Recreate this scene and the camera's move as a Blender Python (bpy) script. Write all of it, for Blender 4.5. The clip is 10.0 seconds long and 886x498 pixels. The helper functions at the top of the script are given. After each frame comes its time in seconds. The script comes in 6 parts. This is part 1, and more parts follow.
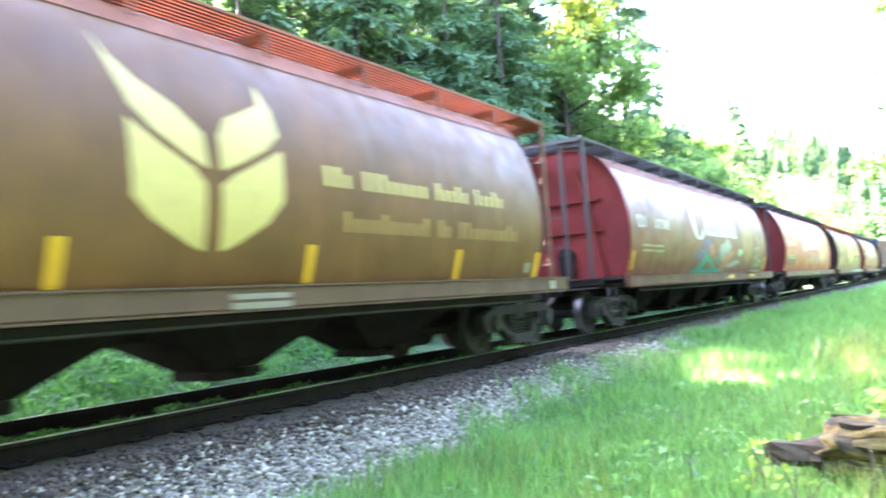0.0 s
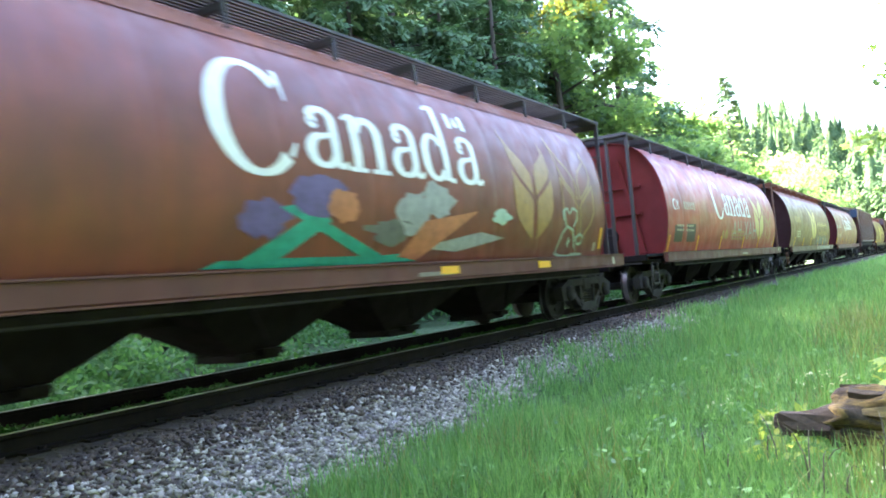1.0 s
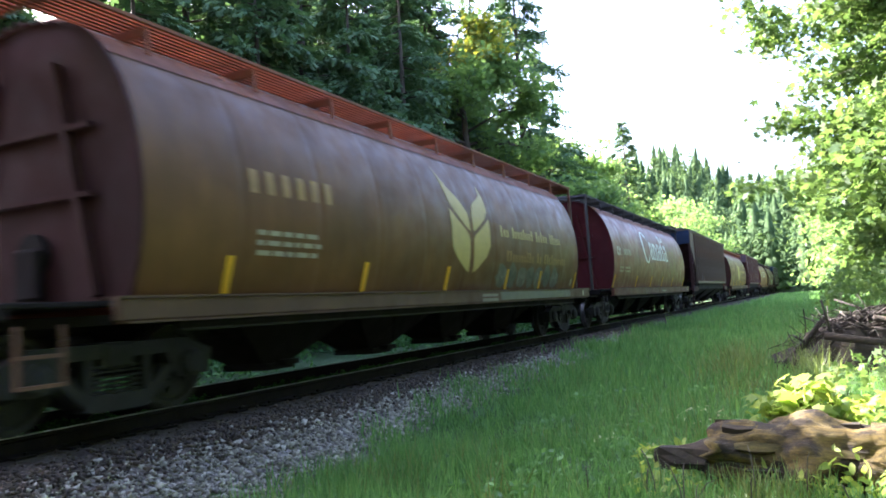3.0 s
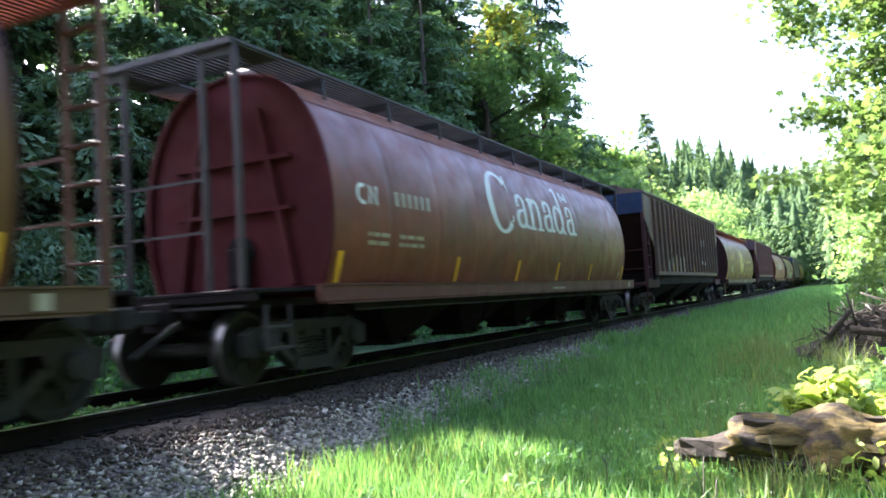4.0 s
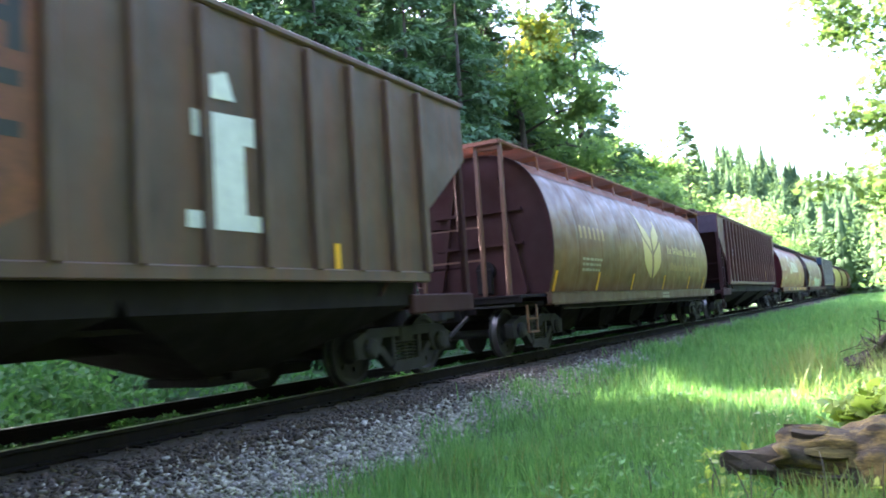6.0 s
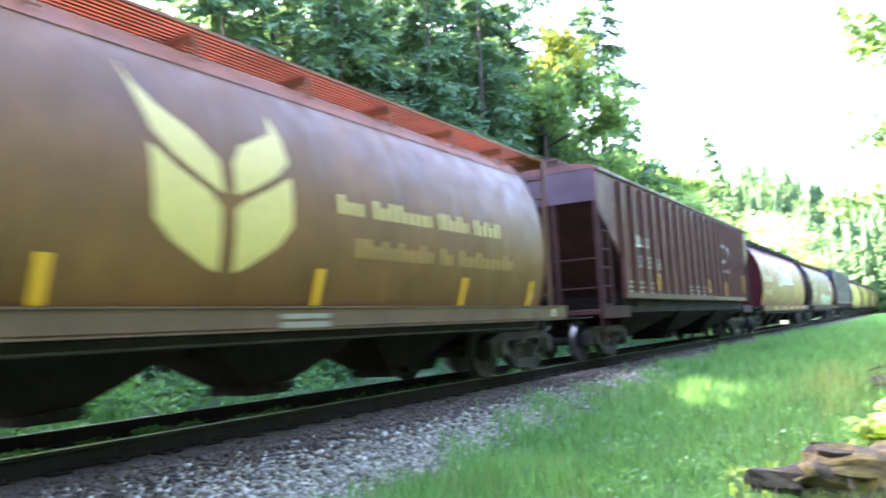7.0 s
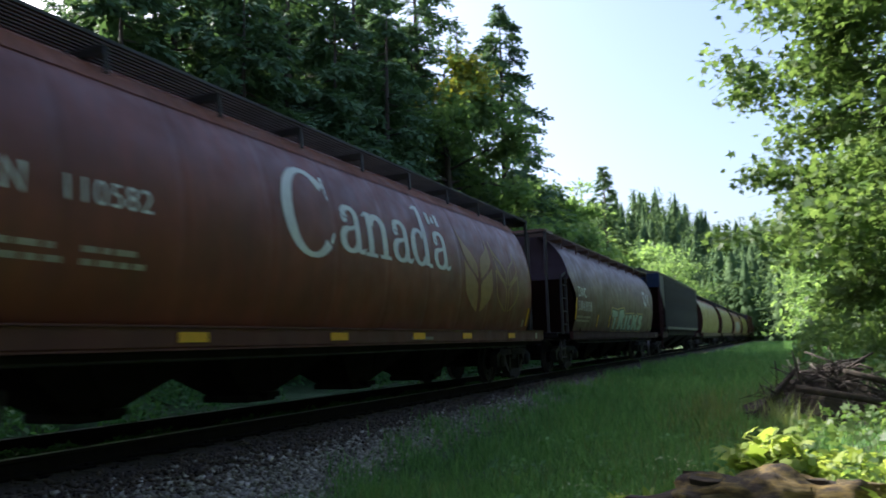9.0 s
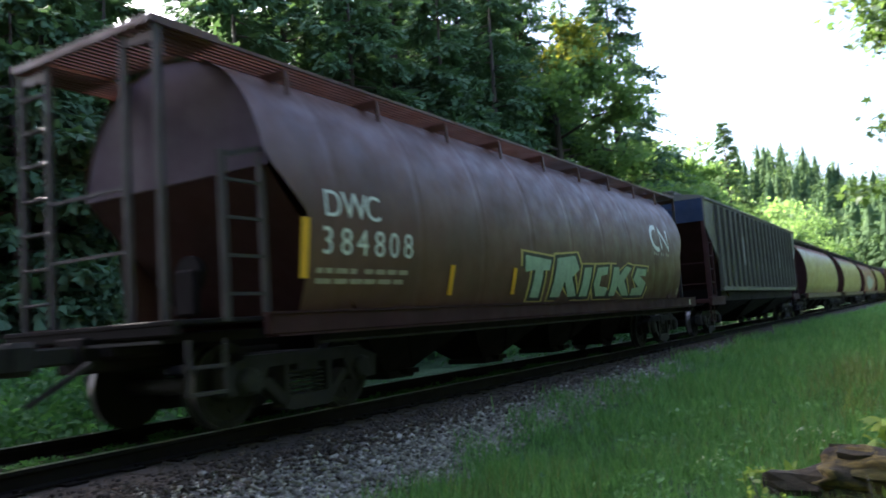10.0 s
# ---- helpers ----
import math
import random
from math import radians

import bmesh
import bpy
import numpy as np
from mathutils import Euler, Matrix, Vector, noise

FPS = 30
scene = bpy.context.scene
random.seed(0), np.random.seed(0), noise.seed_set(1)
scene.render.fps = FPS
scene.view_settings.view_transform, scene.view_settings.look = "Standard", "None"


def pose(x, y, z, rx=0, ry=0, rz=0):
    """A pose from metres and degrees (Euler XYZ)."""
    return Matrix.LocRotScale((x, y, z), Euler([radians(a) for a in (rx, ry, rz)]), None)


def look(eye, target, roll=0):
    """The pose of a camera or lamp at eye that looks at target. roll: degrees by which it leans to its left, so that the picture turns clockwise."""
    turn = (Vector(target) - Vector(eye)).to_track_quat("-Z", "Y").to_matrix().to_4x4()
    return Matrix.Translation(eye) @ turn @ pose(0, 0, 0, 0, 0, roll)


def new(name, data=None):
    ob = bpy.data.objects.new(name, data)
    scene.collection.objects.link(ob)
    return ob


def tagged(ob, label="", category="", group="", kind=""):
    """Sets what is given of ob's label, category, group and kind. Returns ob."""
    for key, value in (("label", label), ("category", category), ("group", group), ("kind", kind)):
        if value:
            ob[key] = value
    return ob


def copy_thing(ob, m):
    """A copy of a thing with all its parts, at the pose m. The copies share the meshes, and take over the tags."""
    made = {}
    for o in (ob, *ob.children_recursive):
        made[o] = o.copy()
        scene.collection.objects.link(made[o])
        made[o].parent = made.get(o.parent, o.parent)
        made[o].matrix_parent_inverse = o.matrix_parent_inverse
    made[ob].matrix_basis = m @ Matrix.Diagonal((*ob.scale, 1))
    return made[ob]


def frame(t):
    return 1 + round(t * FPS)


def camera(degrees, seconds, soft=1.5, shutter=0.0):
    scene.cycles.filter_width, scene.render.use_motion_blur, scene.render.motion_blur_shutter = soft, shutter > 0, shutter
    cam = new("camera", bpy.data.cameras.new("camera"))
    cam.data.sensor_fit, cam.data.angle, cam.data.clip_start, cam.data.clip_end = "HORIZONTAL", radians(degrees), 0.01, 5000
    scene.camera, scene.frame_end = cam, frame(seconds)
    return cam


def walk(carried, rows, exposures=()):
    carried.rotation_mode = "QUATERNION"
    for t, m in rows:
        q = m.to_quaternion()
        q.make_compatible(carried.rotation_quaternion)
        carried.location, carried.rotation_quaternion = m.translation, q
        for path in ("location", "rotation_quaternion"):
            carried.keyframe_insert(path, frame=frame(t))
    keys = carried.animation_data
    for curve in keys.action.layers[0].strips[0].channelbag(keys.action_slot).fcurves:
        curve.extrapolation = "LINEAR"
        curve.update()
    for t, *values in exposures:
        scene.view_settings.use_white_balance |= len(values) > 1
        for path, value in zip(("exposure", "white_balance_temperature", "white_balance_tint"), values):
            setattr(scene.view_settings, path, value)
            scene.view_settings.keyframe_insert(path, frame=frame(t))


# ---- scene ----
cam = camera(59.43, 10.0, 1.75, 0.22)
EYE = (6.862, 0.0, 0.824)
# seconds, yaw, pitch, roll, sway x, y, z
PATH = [
    (0.0, 33.03, 3.83, 3.93, 0.003, 0.073, 0.029), (0.1, 30.3, 3.7, 4.2, -0.01, 0.06, 0.025),
    (0.2, 29.6, 3.6, 4.5, -0.03, 0.045, 0.02), (0.5, 30.135, 3.797, 4.90, -0.067, 0.011, 0.011),
    (0.8, 31.7, 3.0, 4.95, -0.08, -0.01, 0.01), (1.0, 32.634, 2.572, 5.052, -0.089, -0.021, 0.009),
    (1.2, 33.1, 2.45, 5.6, -0.07, -0.018, 0.012), (1.5, 31.372, 3.154, 6.116, -0.044, -0.010, 0.017),
    (1.8, 27.9, 4.05, 5.5, -0.02, -0.005, 0.015), (2.0, 26.31, 4.35, 5.119, -0.010, -0.003, 0.014),
    (2.2, 25.4, 4.55, 4.85, -0.012, -0.003, 0.012), (2.75, 25.2, 4.5, 4.1, -0.018, -0.005, 0.008),
    (3.3, 25.9, 4.2, 3.3, -0.022, -0.007, 0.004), (3.5, 26.217, 4.10, 3.128, -0.024, -0.007, 0.003),
    (4.0, 27.046, 3.884, 3.452, -0.009, -0.003, -0.005), (4.5, 27.543, 4.022, 3.693, 0.0, 0.0, 0.0),
    (5.0, 27.275, 4.285, 3.668, 0.008, 0.004, -0.005), (5.5, 27.327, 4.525, 4.043, 0.006, 0.008, -0.002),
    (5.7, 27.646, 4.647, 3.981, -0.005, 0.006, -0.004), (6.2, 32.2, 5.05, 3.7, -0.03, 0.0, -0.004),
    (6.6, 36.1, 5.5, 3.4, -0.045, -0.003, -0.004), (6.8, 36.133, 5.63, 3.336, -0.048, -0.004, -0.004),
    (7.0, 31.288, 5.964, 3.025, -0.035, -0.006, -0.023), (7.2, 26.1, 5.5, 2.6, -0.015, -0.006, -0.01),
    (7.5, 20.489, 5.175, 1.982, 0.005, -0.005, 0.002), (7.7, 19.05, 5.25, 1.5, 0.005, -0.008, 0.01),
    (8.0, 17.629, 5.561, 0.848, 0.005, -0.011, 0.021), (8.5, 18.615, 6.238, 0.184, 0.005, -0.010, 0.026),
    (8.8, 20.6, 6.75, 0.9, 0.012, -0.004, 0.032), (9.0, 23.769, 6.991, 1.679, 0.018, 0.002, 0.037),
    (9.2, 26.0, 6.9, 1.75, 0.022, 0.01, 0.037), (9.5, 27.383, 6.446, 1.687, 0.028, 0.024, 0.036),
    (9.8, 29.4, 5.95, 3.0, 0.005, 0.035, 0.06), (10.0, 32.491, 5.392, 3.883, -0.017, 0.047, 0.082),
]
EXPOSURES = [
    (0.0, 5.3, 5900, 20), (0.3, 4.6, 5900, 20), (0.5, 4.3, 5950, 22), (1.0, 4.45, 5950, 22), (1.6, 4.4, 5950, 24), (2.2, 3.95, 5950, 24),
    (3.5, 3.05, 5800, 22), (4.5, 3.5, 5800, 22), (5.5, 3.9, 5800, 22), (6.4, 4.15, 5800, 22), (6.9, 4.85, 5800, 22), (7.5, 3.65, 5800, 22),
    (8.0, 2.75, 5800, 22), (8.5, 1.7, 5850, 20), (9.0, 1.6, 5850, 18), (9.5, 1.8, 5850, 18), (10.0, 2.5, 5850, 18)]
walk(cam, [(t, pose(EYE[0] + dx, EYE[1] + dy, EYE[2] + dz, 90 + pitch, roll, yaw))
           for t, yaw, pitch, roll, dx, dy, dz in PATH], EXPOSURES)

# ---- light ----
SUN_EL, SUN_FROM = 35.7, Vector((-1.0, 0.2, 0.0)).normalized()
sun_vec = Vector((SUN_FROM.x * math.cos(radians(SUN_EL)), SUN_FROM.y * math.cos(radians(SUN_EL)), math.sin(radians(SUN_EL))))
world = bpy.data.worlds.new("sky")
scene.world = world
world.use_nodes = True
wn = world.node_tree.nodes
sky = wn.new("ShaderNodeTexSky")
sky.sky_type = "NISHITA"
sky.sun_disc = False
sky.sun_elevation = radians(SUN_EL)
sky.sun_rotation = math.atan2(sun_vec.x, sun_vec.y)
sky.air_density, sky.dust_density = 1.0, 4.0
wn["Background"].inputs["Strength"].default_value = 0.11
world.node_tree.links.new(sky.outputs[0], wn["Background"].inputs["Color"])
sun = new("sun", bpy.data.lights.new("sun", "SUN"))
sun.data.energy, sun.data.angle, sun.data.color = 5.0, radians(0.55), (1.0, 0.93, 0.78)
sun.matrix_world = look((0, 0, 0), -sun_vec)


# ---- materials ----
def material(name, color, rough=0.6, metal=0.0, spec=0.5):
    m = bpy.data.materials.new(name)
    m.use_nodes = True
    b = m.node_tree.nodes["Principled BSDF"]
    b.inputs["Base Color"].default_value = (*color, 1)
    b.inputs["Roughness"].default_value = rough
    b.inputs["Metallic"].default_value = metal
    b.inputs["Specular IOR Level"].default_value = spec
    return m


def node(m, kind, **values):
    n = m.node_tree.nodes.new(kind)
    for key, v in values.items():
        if key in n.inputs:
            n.inputs[key].default_value = v
    return n


def link(m, a, b):
    m.node_tree.links.new(a, b)


def ramp(m, fac, stops):
    n = m.node_tree.nodes.new("ShaderNodeValToRGB")
    el = n.color_ramp.elements
    while len(el) < len(stops):
        el.new(0.5)
    for e, (p, c) in zip(el, stops):
        e.position, e.color = p, (*c, 1) if len(c) == 3 else c
    link(m, fac, n.inputs[0])
    return n


def coords(m, scale=(1, 1, 1), kind="Object"):
    t, mp = m.node_tree.nodes.new("ShaderNodeTexCoord"), m.node_tree.nodes.new("ShaderNodeMapping")
    mp.inputs["Scale"].default_value = scale
    link(m, t.outputs[kind], mp.inputs[0])
    return mp.outputs[0]


def noise_node(m, scale, vec=None, detail=4.0, rough=0.55):
    n = node(m, "ShaderNodeTexNoise", Scale=scale, Detail=detail, Roughness=rough)
    if vec is not None:
        link(m, vec, n.inputs["Vector"])
    return n.outputs["Fac"]


def mixed(m, fac, a, b, mode="MIX"):
    n = m.node_tree.nodes.new("ShaderNodeMix")
    n.data_type, n.blend_type = "RGBA", mode
    for sock, v in ((n.inputs[0], fac), (n.inputs[6], a), (n.inputs[7], b)):
        if isinstance(v, (int, float)):
            sock.default_value = v
        elif isinstance(v, tuple):
            sock.default_value = (*v, 1)
        else:
            link(m, v, sock)
    return n.outputs[2]


def bsdf(m):
    return m.node_tree.nodes["Principled BSDF"]


def bump(m, height, strength=0.3, distance=0.02):
    n = node(m, "ShaderNodeBump", Strength=strength, Distance=distance)
    link(m, height, n.inputs["Height"])
    link(m, n.outputs[0], bsdf(m).inputs["Normal"])


def paint(name, color, rust=(0.10, 0.045, 0.02), wear=0.35, rough=0.38, seams=0.0):
    """Weathered railcar paint: mottled, streaked downwards, rusting in patches, with weld seams."""
    m = material(name, color, rough)
    fine, broad = coords(m, (1, 1, 1)), coords(m, (0.5, 2.2, 0.25))
    mott = ramp(m, noise_node(m, 1.3, fine, 6), [(0.3, tuple(c * 0.72 for c in color)), (0.7, tuple(min(1, c * 1.2) for c in color))])
    streak = ramp(m, noise_node(m, 2.4, broad, 8, 0.7), [(0.42, (0, 0, 0)), (0.75, (1, 1, 1))])
    dirt = mixed(m, streak.outputs[0], (0, 0, 0), (wear, wear, wear))
    c1 = mixed(m, dirt, mott.outputs[0], rust)
    spots = ramp(m, noise_node(m, 9.0, fine, 8, 0.75), [(0.62, (0, 0, 0)), (0.70, (0.55, 0.55, 0.55))])
    c2 = mixed(m, spots.outputs[0], c1, rust)
    link(m, c2, bsdf(m).inputs["Base Color"])
    r = ramp(m, noise_node(m, 3.0, fine, 6), [(0.3, (rough - 0.08,) * 3), (0.75, (rough + 0.2,) * 3)])
    link(m, r.outputs[0], bsdf(m).inputs["Roughness"])
    dent = noise_node(m, 1.6, coords(m, (1, 1, 0.5)), 2)
    if seams:
        w = node(m, "ShaderNodeTexWave", Scale=seams, Distortion=0.0)
        w.wave_type, w.bands_direction, w.wave_profile = "BANDS", "Y", "SIN"
        link(m, coords(m), w.inputs["Vector"])
        s = ramp(m, w.outputs["Fac"], [(0.0, (0, 0, 0)), (0.03, (1, 1, 1))])
        dent = mixed(m, 0.5, dent, s.outputs[0])
    bump(m, dent, 0.25, 0.03)
    return m


def decal(name, color, wear=0.3):
    """Faded stencil paint with flakes worn away."""
    m = material(name, color, 0.5)
    n = ramp(m, noise_node(m, 7.0, coords(m), 8, 0.7), [(0.35, color), (0.75, tuple(c * (1 - wear) for c in color))])
    link(m, n.outputs[0], bsdf(m).inputs["Base Color"])
    return m


def leafy(name, dark, light, trans=0.45, rough=0.5):
    """Leaf: colour varies from leaf to leaf, light shines through."""
    m = material(name, light, rough, 0, 0.35)
    g = m.node_tree.nodes.new("ShaderNodeNewGeometry")
    c = ramp(m, g.outputs["Random Per Island"], [(0.0, dark), (0.6, tuple((a + b) / 2 for a, b in zip(dark, light))), (1.0, light)])
    col = mixed(m, noise_node(m, 0.6, coords(m), 3), c.outputs[0], light, "MIX")
    col = mixed(m, 0.5, c.outputs[0], col)
    link(m, col, bsdf(m).inputs["Base Color"])
    t = m.node_tree.nodes.new("ShaderNodeBsdfTranslucent")
    warm = mixed(m, 1.0, col, (1.3, 1.3, 0.7), "MULTIPLY")
    link(m, warm, t.inputs["Color"])
    mx = m.node_tree.nodes.new("ShaderNodeMixShader")
    mx.inputs[0].default_value = trans
    link(m, bsdf(m).outputs[0], mx.inputs[1])
    link(m, t.outputs[0], mx.inputs[2])
    link(m, mx.outputs[0], m.node_tree.nodes["Material Output"].inputs["Surface"])
    return m


def rocky(name, a, b, scale=3.0, rough=0.9, spots=None):
    m = material(name, a, rough)
    g = m.node_tree.nodes.new("ShaderNodeNewGeometry")
    c = ramp(m, g.outputs["Random Per Island"], [(0.0, a), (0.55, tuple((x + y) / 2 for x, y in zip(a, b))), (1.0, b)])
    n = ramp(m, noise_node(m, scale, coords(m), 8, 0.65), [(0.3, (0.55, 0.55, 0.55)), (0.7, (1.1, 1.1, 1.1))])
    link(m, mixed(m, 1.0, c.outputs[0], n.outputs[0], "MULTIPLY"), bsdf(m).inputs["Base Color"])
    bump(m, noise_node(m, scale * 6, coords(m), 6), 0.4, 0.02)
    return m


def woody(name, a, b, stretch=(8, 1, 8), rough=0.85):
    m = material(name, a, rough)
    f = noise_node(m, 3.0, coords(m, stretch), 8, 0.7)
    c = ramp(m, f, [(0.3, a), (0.7, b)])
    link(m, c.outputs[0], bsdf(m).inputs["Base Color"])
    bump(m, f, 0.7, 0.02)
    return m


GOLD_BROWN = (0.152, 0.066, 0.022)
M_WHEAT = paint("brown_gold_paint", GOLD_BROWN, (0.09, 0.035, 0.015), 0.5, 0.42, 0.22)
M_REDBROWN = paint("red_brown_paint", (0.18, 0.042, 0.02), (0.075, 0.03, 0.018), 0.45, 0.42, 0.22)
M_RED = paint("bright_red_paint", (0.34, 0.04, 0.022), (0.16, 0.03, 0.02), 0.35, 0.42, 0.22)
# khaki-gold paint with the green reflected from grass and trees put into its colour
M_OLIVECAST = paint("gold_paint_olive_cast", (0.23, 0.16, 0.045), (0.10, 0.05, 0.02), 0.35, 0.38, 0.22)
M_BROWN = paint("dark_brown_paint", (0.085, 0.021, 0.015), (0.05, 0.022, 0.016), 0.3, 0.55)
M_TAUPE = paint("brown_oxide_paint", (0.105, 0.042, 0.027), (0.06, 0.026, 0.017), 0.3, 0.46, 0.2)
M_RUSTY = paint("rusty_grey_paint", (0.088, 0.055, 0.037), (0.17, 0.055, 0.02), 0.75, 0.6)
M_GREYCAR = paint("grey_weathered_paint", (0.10, 0.095, 0.075), (0.06, 0.04, 0.025), 0.5, 0.55)
M_ENDRED = paint("end_red_paint", (0.15, 0.018, 0.017), (0.09, 0.022, 0.016), 0.4, 0.7)
M_ENDMAROON = paint("end_maroon_paint", (0.075, 0.011, 0.013), (0.045, 0.015, 0.013), 0.4, 0.8)
M_ENDBROWN = paint("end_brown_paint", (0.045, 0.016, 0.015), (0.03, 0.016, 0.012), 0.4, 0.78)
for m in (M_ENDRED, M_ENDMAROON, M_ENDBROWN):
    bsdf(m).inputs["Specular IOR Level"].default_value = 0.2
M_BLUE = paint("blue_paint", (0.009, 0.022, 0.055), (0.012, 0.015, 0.025), 0.3, 0.85)
M_PURPLE = paint("faded_purple_brown_paint", (0.058, 0.032, 0.048), (0.035, 0.024, 0.028), 0.4, 0.75)
M_RUSTBAND = paint("orange_rust_paint", (0.24, 0.075, 0.035), (0.10, 0.04, 0.022), 0.6, 0.65)
M_DARKROOF = paint("dark_roof_paint", (0.045, 0.042, 0.045), (0.06, 0.035, 0.02), 0.4, 0.6)
M_SILL = paint("side_sill_paint", (0.10, 0.052, 0.030), (0.08, 0.04, 0.025), 0.5, 0.55)
M_SILLRED = paint("side_sill_red_paint", (0.11, 0.036, 0.026), (0.08, 0.035, 0.025), 0.5, 0.55)
for m in (M_SILL, M_SILLRED, M_WHEAT):
    bsdf(m).inputs["Specular IOR Level"].default_value = 0.3
M_UNDER = paint("black_underframe", (0.014, 0.0108, 0.011), (0.022, 0.015, 0.012), 0.5, 0.85)
M_STEEL = paint("truck_steel", (0.016, 0.014, 0.012), (0.026, 0.017, 0.011), 0.5, 0.8)
M_POST = paint("post_steel", (0.032, 0.027, 0.028), (0.06, 0.03, 0.018), 0.5, 0.65)
M_POSTRUST = paint("post_rust", (0.13, 0.055, 0.028), (0.07, 0.03, 0.02), 0.5, 0.6)
bsdf(M_UNDER).inputs["Specular IOR Level"].default_value = 0.15
M_TREAD = material("polished_tread", (0.20, 0.19, 0.18), 0.38, 1.0)
M_RAILTOP = material("polished_rail", (0.45, 0.43, 0.40), 0.28, 1.0)
M_RAIL = paint("greasy_rail", (0.012, 0.010, 0.0095), (0.024, 0.015, 0.011), 0.5, 0.85)
bsdf(M_RAIL).inputs["Specular IOR Level"].default_value = 0.08
M_YELLOW = decal("reflective_yellow", (0.82, 0.41, 0.012), 0.15)
M_WHITE = decal("white_stencil", (0.72, 0.72, 0.66), 0.25)
M_FADED = decal("faded_white_stencil", (0.42, 0.36, 0.27), 0.4)
M_CREAM = decal("pale_yellow_stencil", (0.54, 0.40, 0.13), 0.18)
M_GHOST = decal("ghosted_stencil", (0.20, 0.085, 0.03), 0.5)
M_DULL = decal("dull_sill_stencil", (0.24, 0.20, 0.16), 0.4)
M_TAN = decal("tan_stencil", (0.36, 0.20, 0.06), 0.4)
M_DARKPANEL = decal("dark_stencil_panel", (0.05, 0.03, 0.025), 0.4)
M_DULLSPRAY = decal("dull_grey_spray", (0.15, 0.14, 0.115), 0.5)
M_TEAL = decal("teal_spray", (0.02, 0.30, 0.20), 0.5)
M_ORANGE = decal("orange_spray", (0.50, 0.17, 0.07), 0.5)
M_GREYSPRAY = decal("grey_spray", (0.34, 0.33, 0.30), 0.5)
M_CREAMSPRAY = decal("cream_spray", (0.46, 0.38, 0.22), 0.45)
M_MINT = decal("mint_spray", (0.38, 0.50, 0.38), 0.35)
M_RUSTSTAIN = decal("rust_stain", (0.20, 0.06, 0.022), 0.6)
M_VIOLET = decal("violet_spray", (0.14, 0.09, 0.22), 0.5)
M_BLACKSPRAY = decal("black_spray", (0.02, 0.018, 0.016), 0.3)
M_BALLAST = rocky("ballast_stone", (0.085, 0.072, 0.056), (0.50, 0.46, 0.385), 6.0)
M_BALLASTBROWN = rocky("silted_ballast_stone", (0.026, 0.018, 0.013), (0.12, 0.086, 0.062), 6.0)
M_TIE = woody("creosoted_tie", (0.025, 0.018, 0.013), (0.07, 0.05, 0.035), (1, 9, 9))
M_LOG = woody("weathered_log", (0.022, 0.016, 0.006), (0.17, 0.128, 0.040), (2.2, 11, 11))
M_LOGDARK = woody("rotten_log", (0.010, 0.0075, 0.005), (0.055, 0.038, 0.018), (3, 7, 7))
m = M_LOGMIX = material("split_and_rotten_log", (0.1, 0.08, 0.03), 0.85)
grain = noise_node(m, 3.0, coords(m, (2.2, 11, 11)), 8, 0.7)
pale = ramp(m, grain, [(0.3, (0.03, 0.02, 0.006)), (0.7, (0.22, 0.152, 0.034))])
rot = ramp(m, grain, [(0.3, (0.008, 0.006, 0.004)), (0.7, (0.045, 0.028, 0.012))])
where = ramp(m, noise_node(m, 2.6, coords(m, (1.0, 1.6, 2.2)), 7, 0.65), [(0.46, (0, 0, 0)), (0.56, (1, 1, 1))])
link(m, mixed(m, where.outputs[0], pale.outputs[0], rot.outputs[0]), bsdf(m).inputs["Base Color"])
bump(m, grain, 0.9, 0.03)
M_STICK = woody("dead_stick", (0.012, 0.009, 0.007), (0.05, 0.036, 0.025), (6, 6, 1.5))
M_STICKGREY = woody("bleached_stick", (0.04, 0.033, 0.026), (0.15, 0.13, 0.10), (6, 6, 1.5))
M_BARK = woody("bark", (0.022, 0.016, 0.012), (0.085, 0.065, 0.048), (6, 6, 1.2))
M_MAPLE = leafy("maple_leaf", (0.055, 0.115, 0.042), (0.155, 0.23, 0.085), 0.55)
M_BROADLEAF = leafy("broad_leaf", (0.085, 0.165, 0.07), (0.20, 0.30, 0.12), 0.66)
# leaf colour with the sunlight on a crown's top put into it
M_SUNTOPLEAF = leafy("sun_tinted_leaf", (0.13, 0.17, 0.025), (0.30, 0.29, 0.05), 0.5)
M_CONIFER = leafy("conifer_spray", (0.045, 0.10, 0.05), (0.11, 0.19, 0.09), 0.32, 0.7)
M_FARCON = leafy("far_conifer", (0.042, 0.09, 0.04), (0.12, 0.185, 0.08), 0.35, 0.9)
bsdf(M_FARCON).inputs["Specular IOR Level"].default_value = 0.1
M_BUSH = leafy("undergrowth_leaf", (0.028, 0.10, 0.034), (0.095, 0.23, 0.07), 0.45, 0.65)
M_SAPLING = leafy("sapling_leaf", (0.17, 0.27, 0.05), (0.40, 0.47, 0.13), 0.58)
M_GRASS = leafy("grass_blade", (0.022, 0.085, 0.026), (0.21, 0.39, 0.135), 0.45)
M_GRASSDRY = leafy("tall_grass_blade", (0.08, 0.14, 0.045), (0.22, 0.26, 0.10), 0.4)
M_FLOWER = leafy("pale_flower", (0.45, 0.45, 0.30), (0.75, 0.73, 0.55), 0.3)

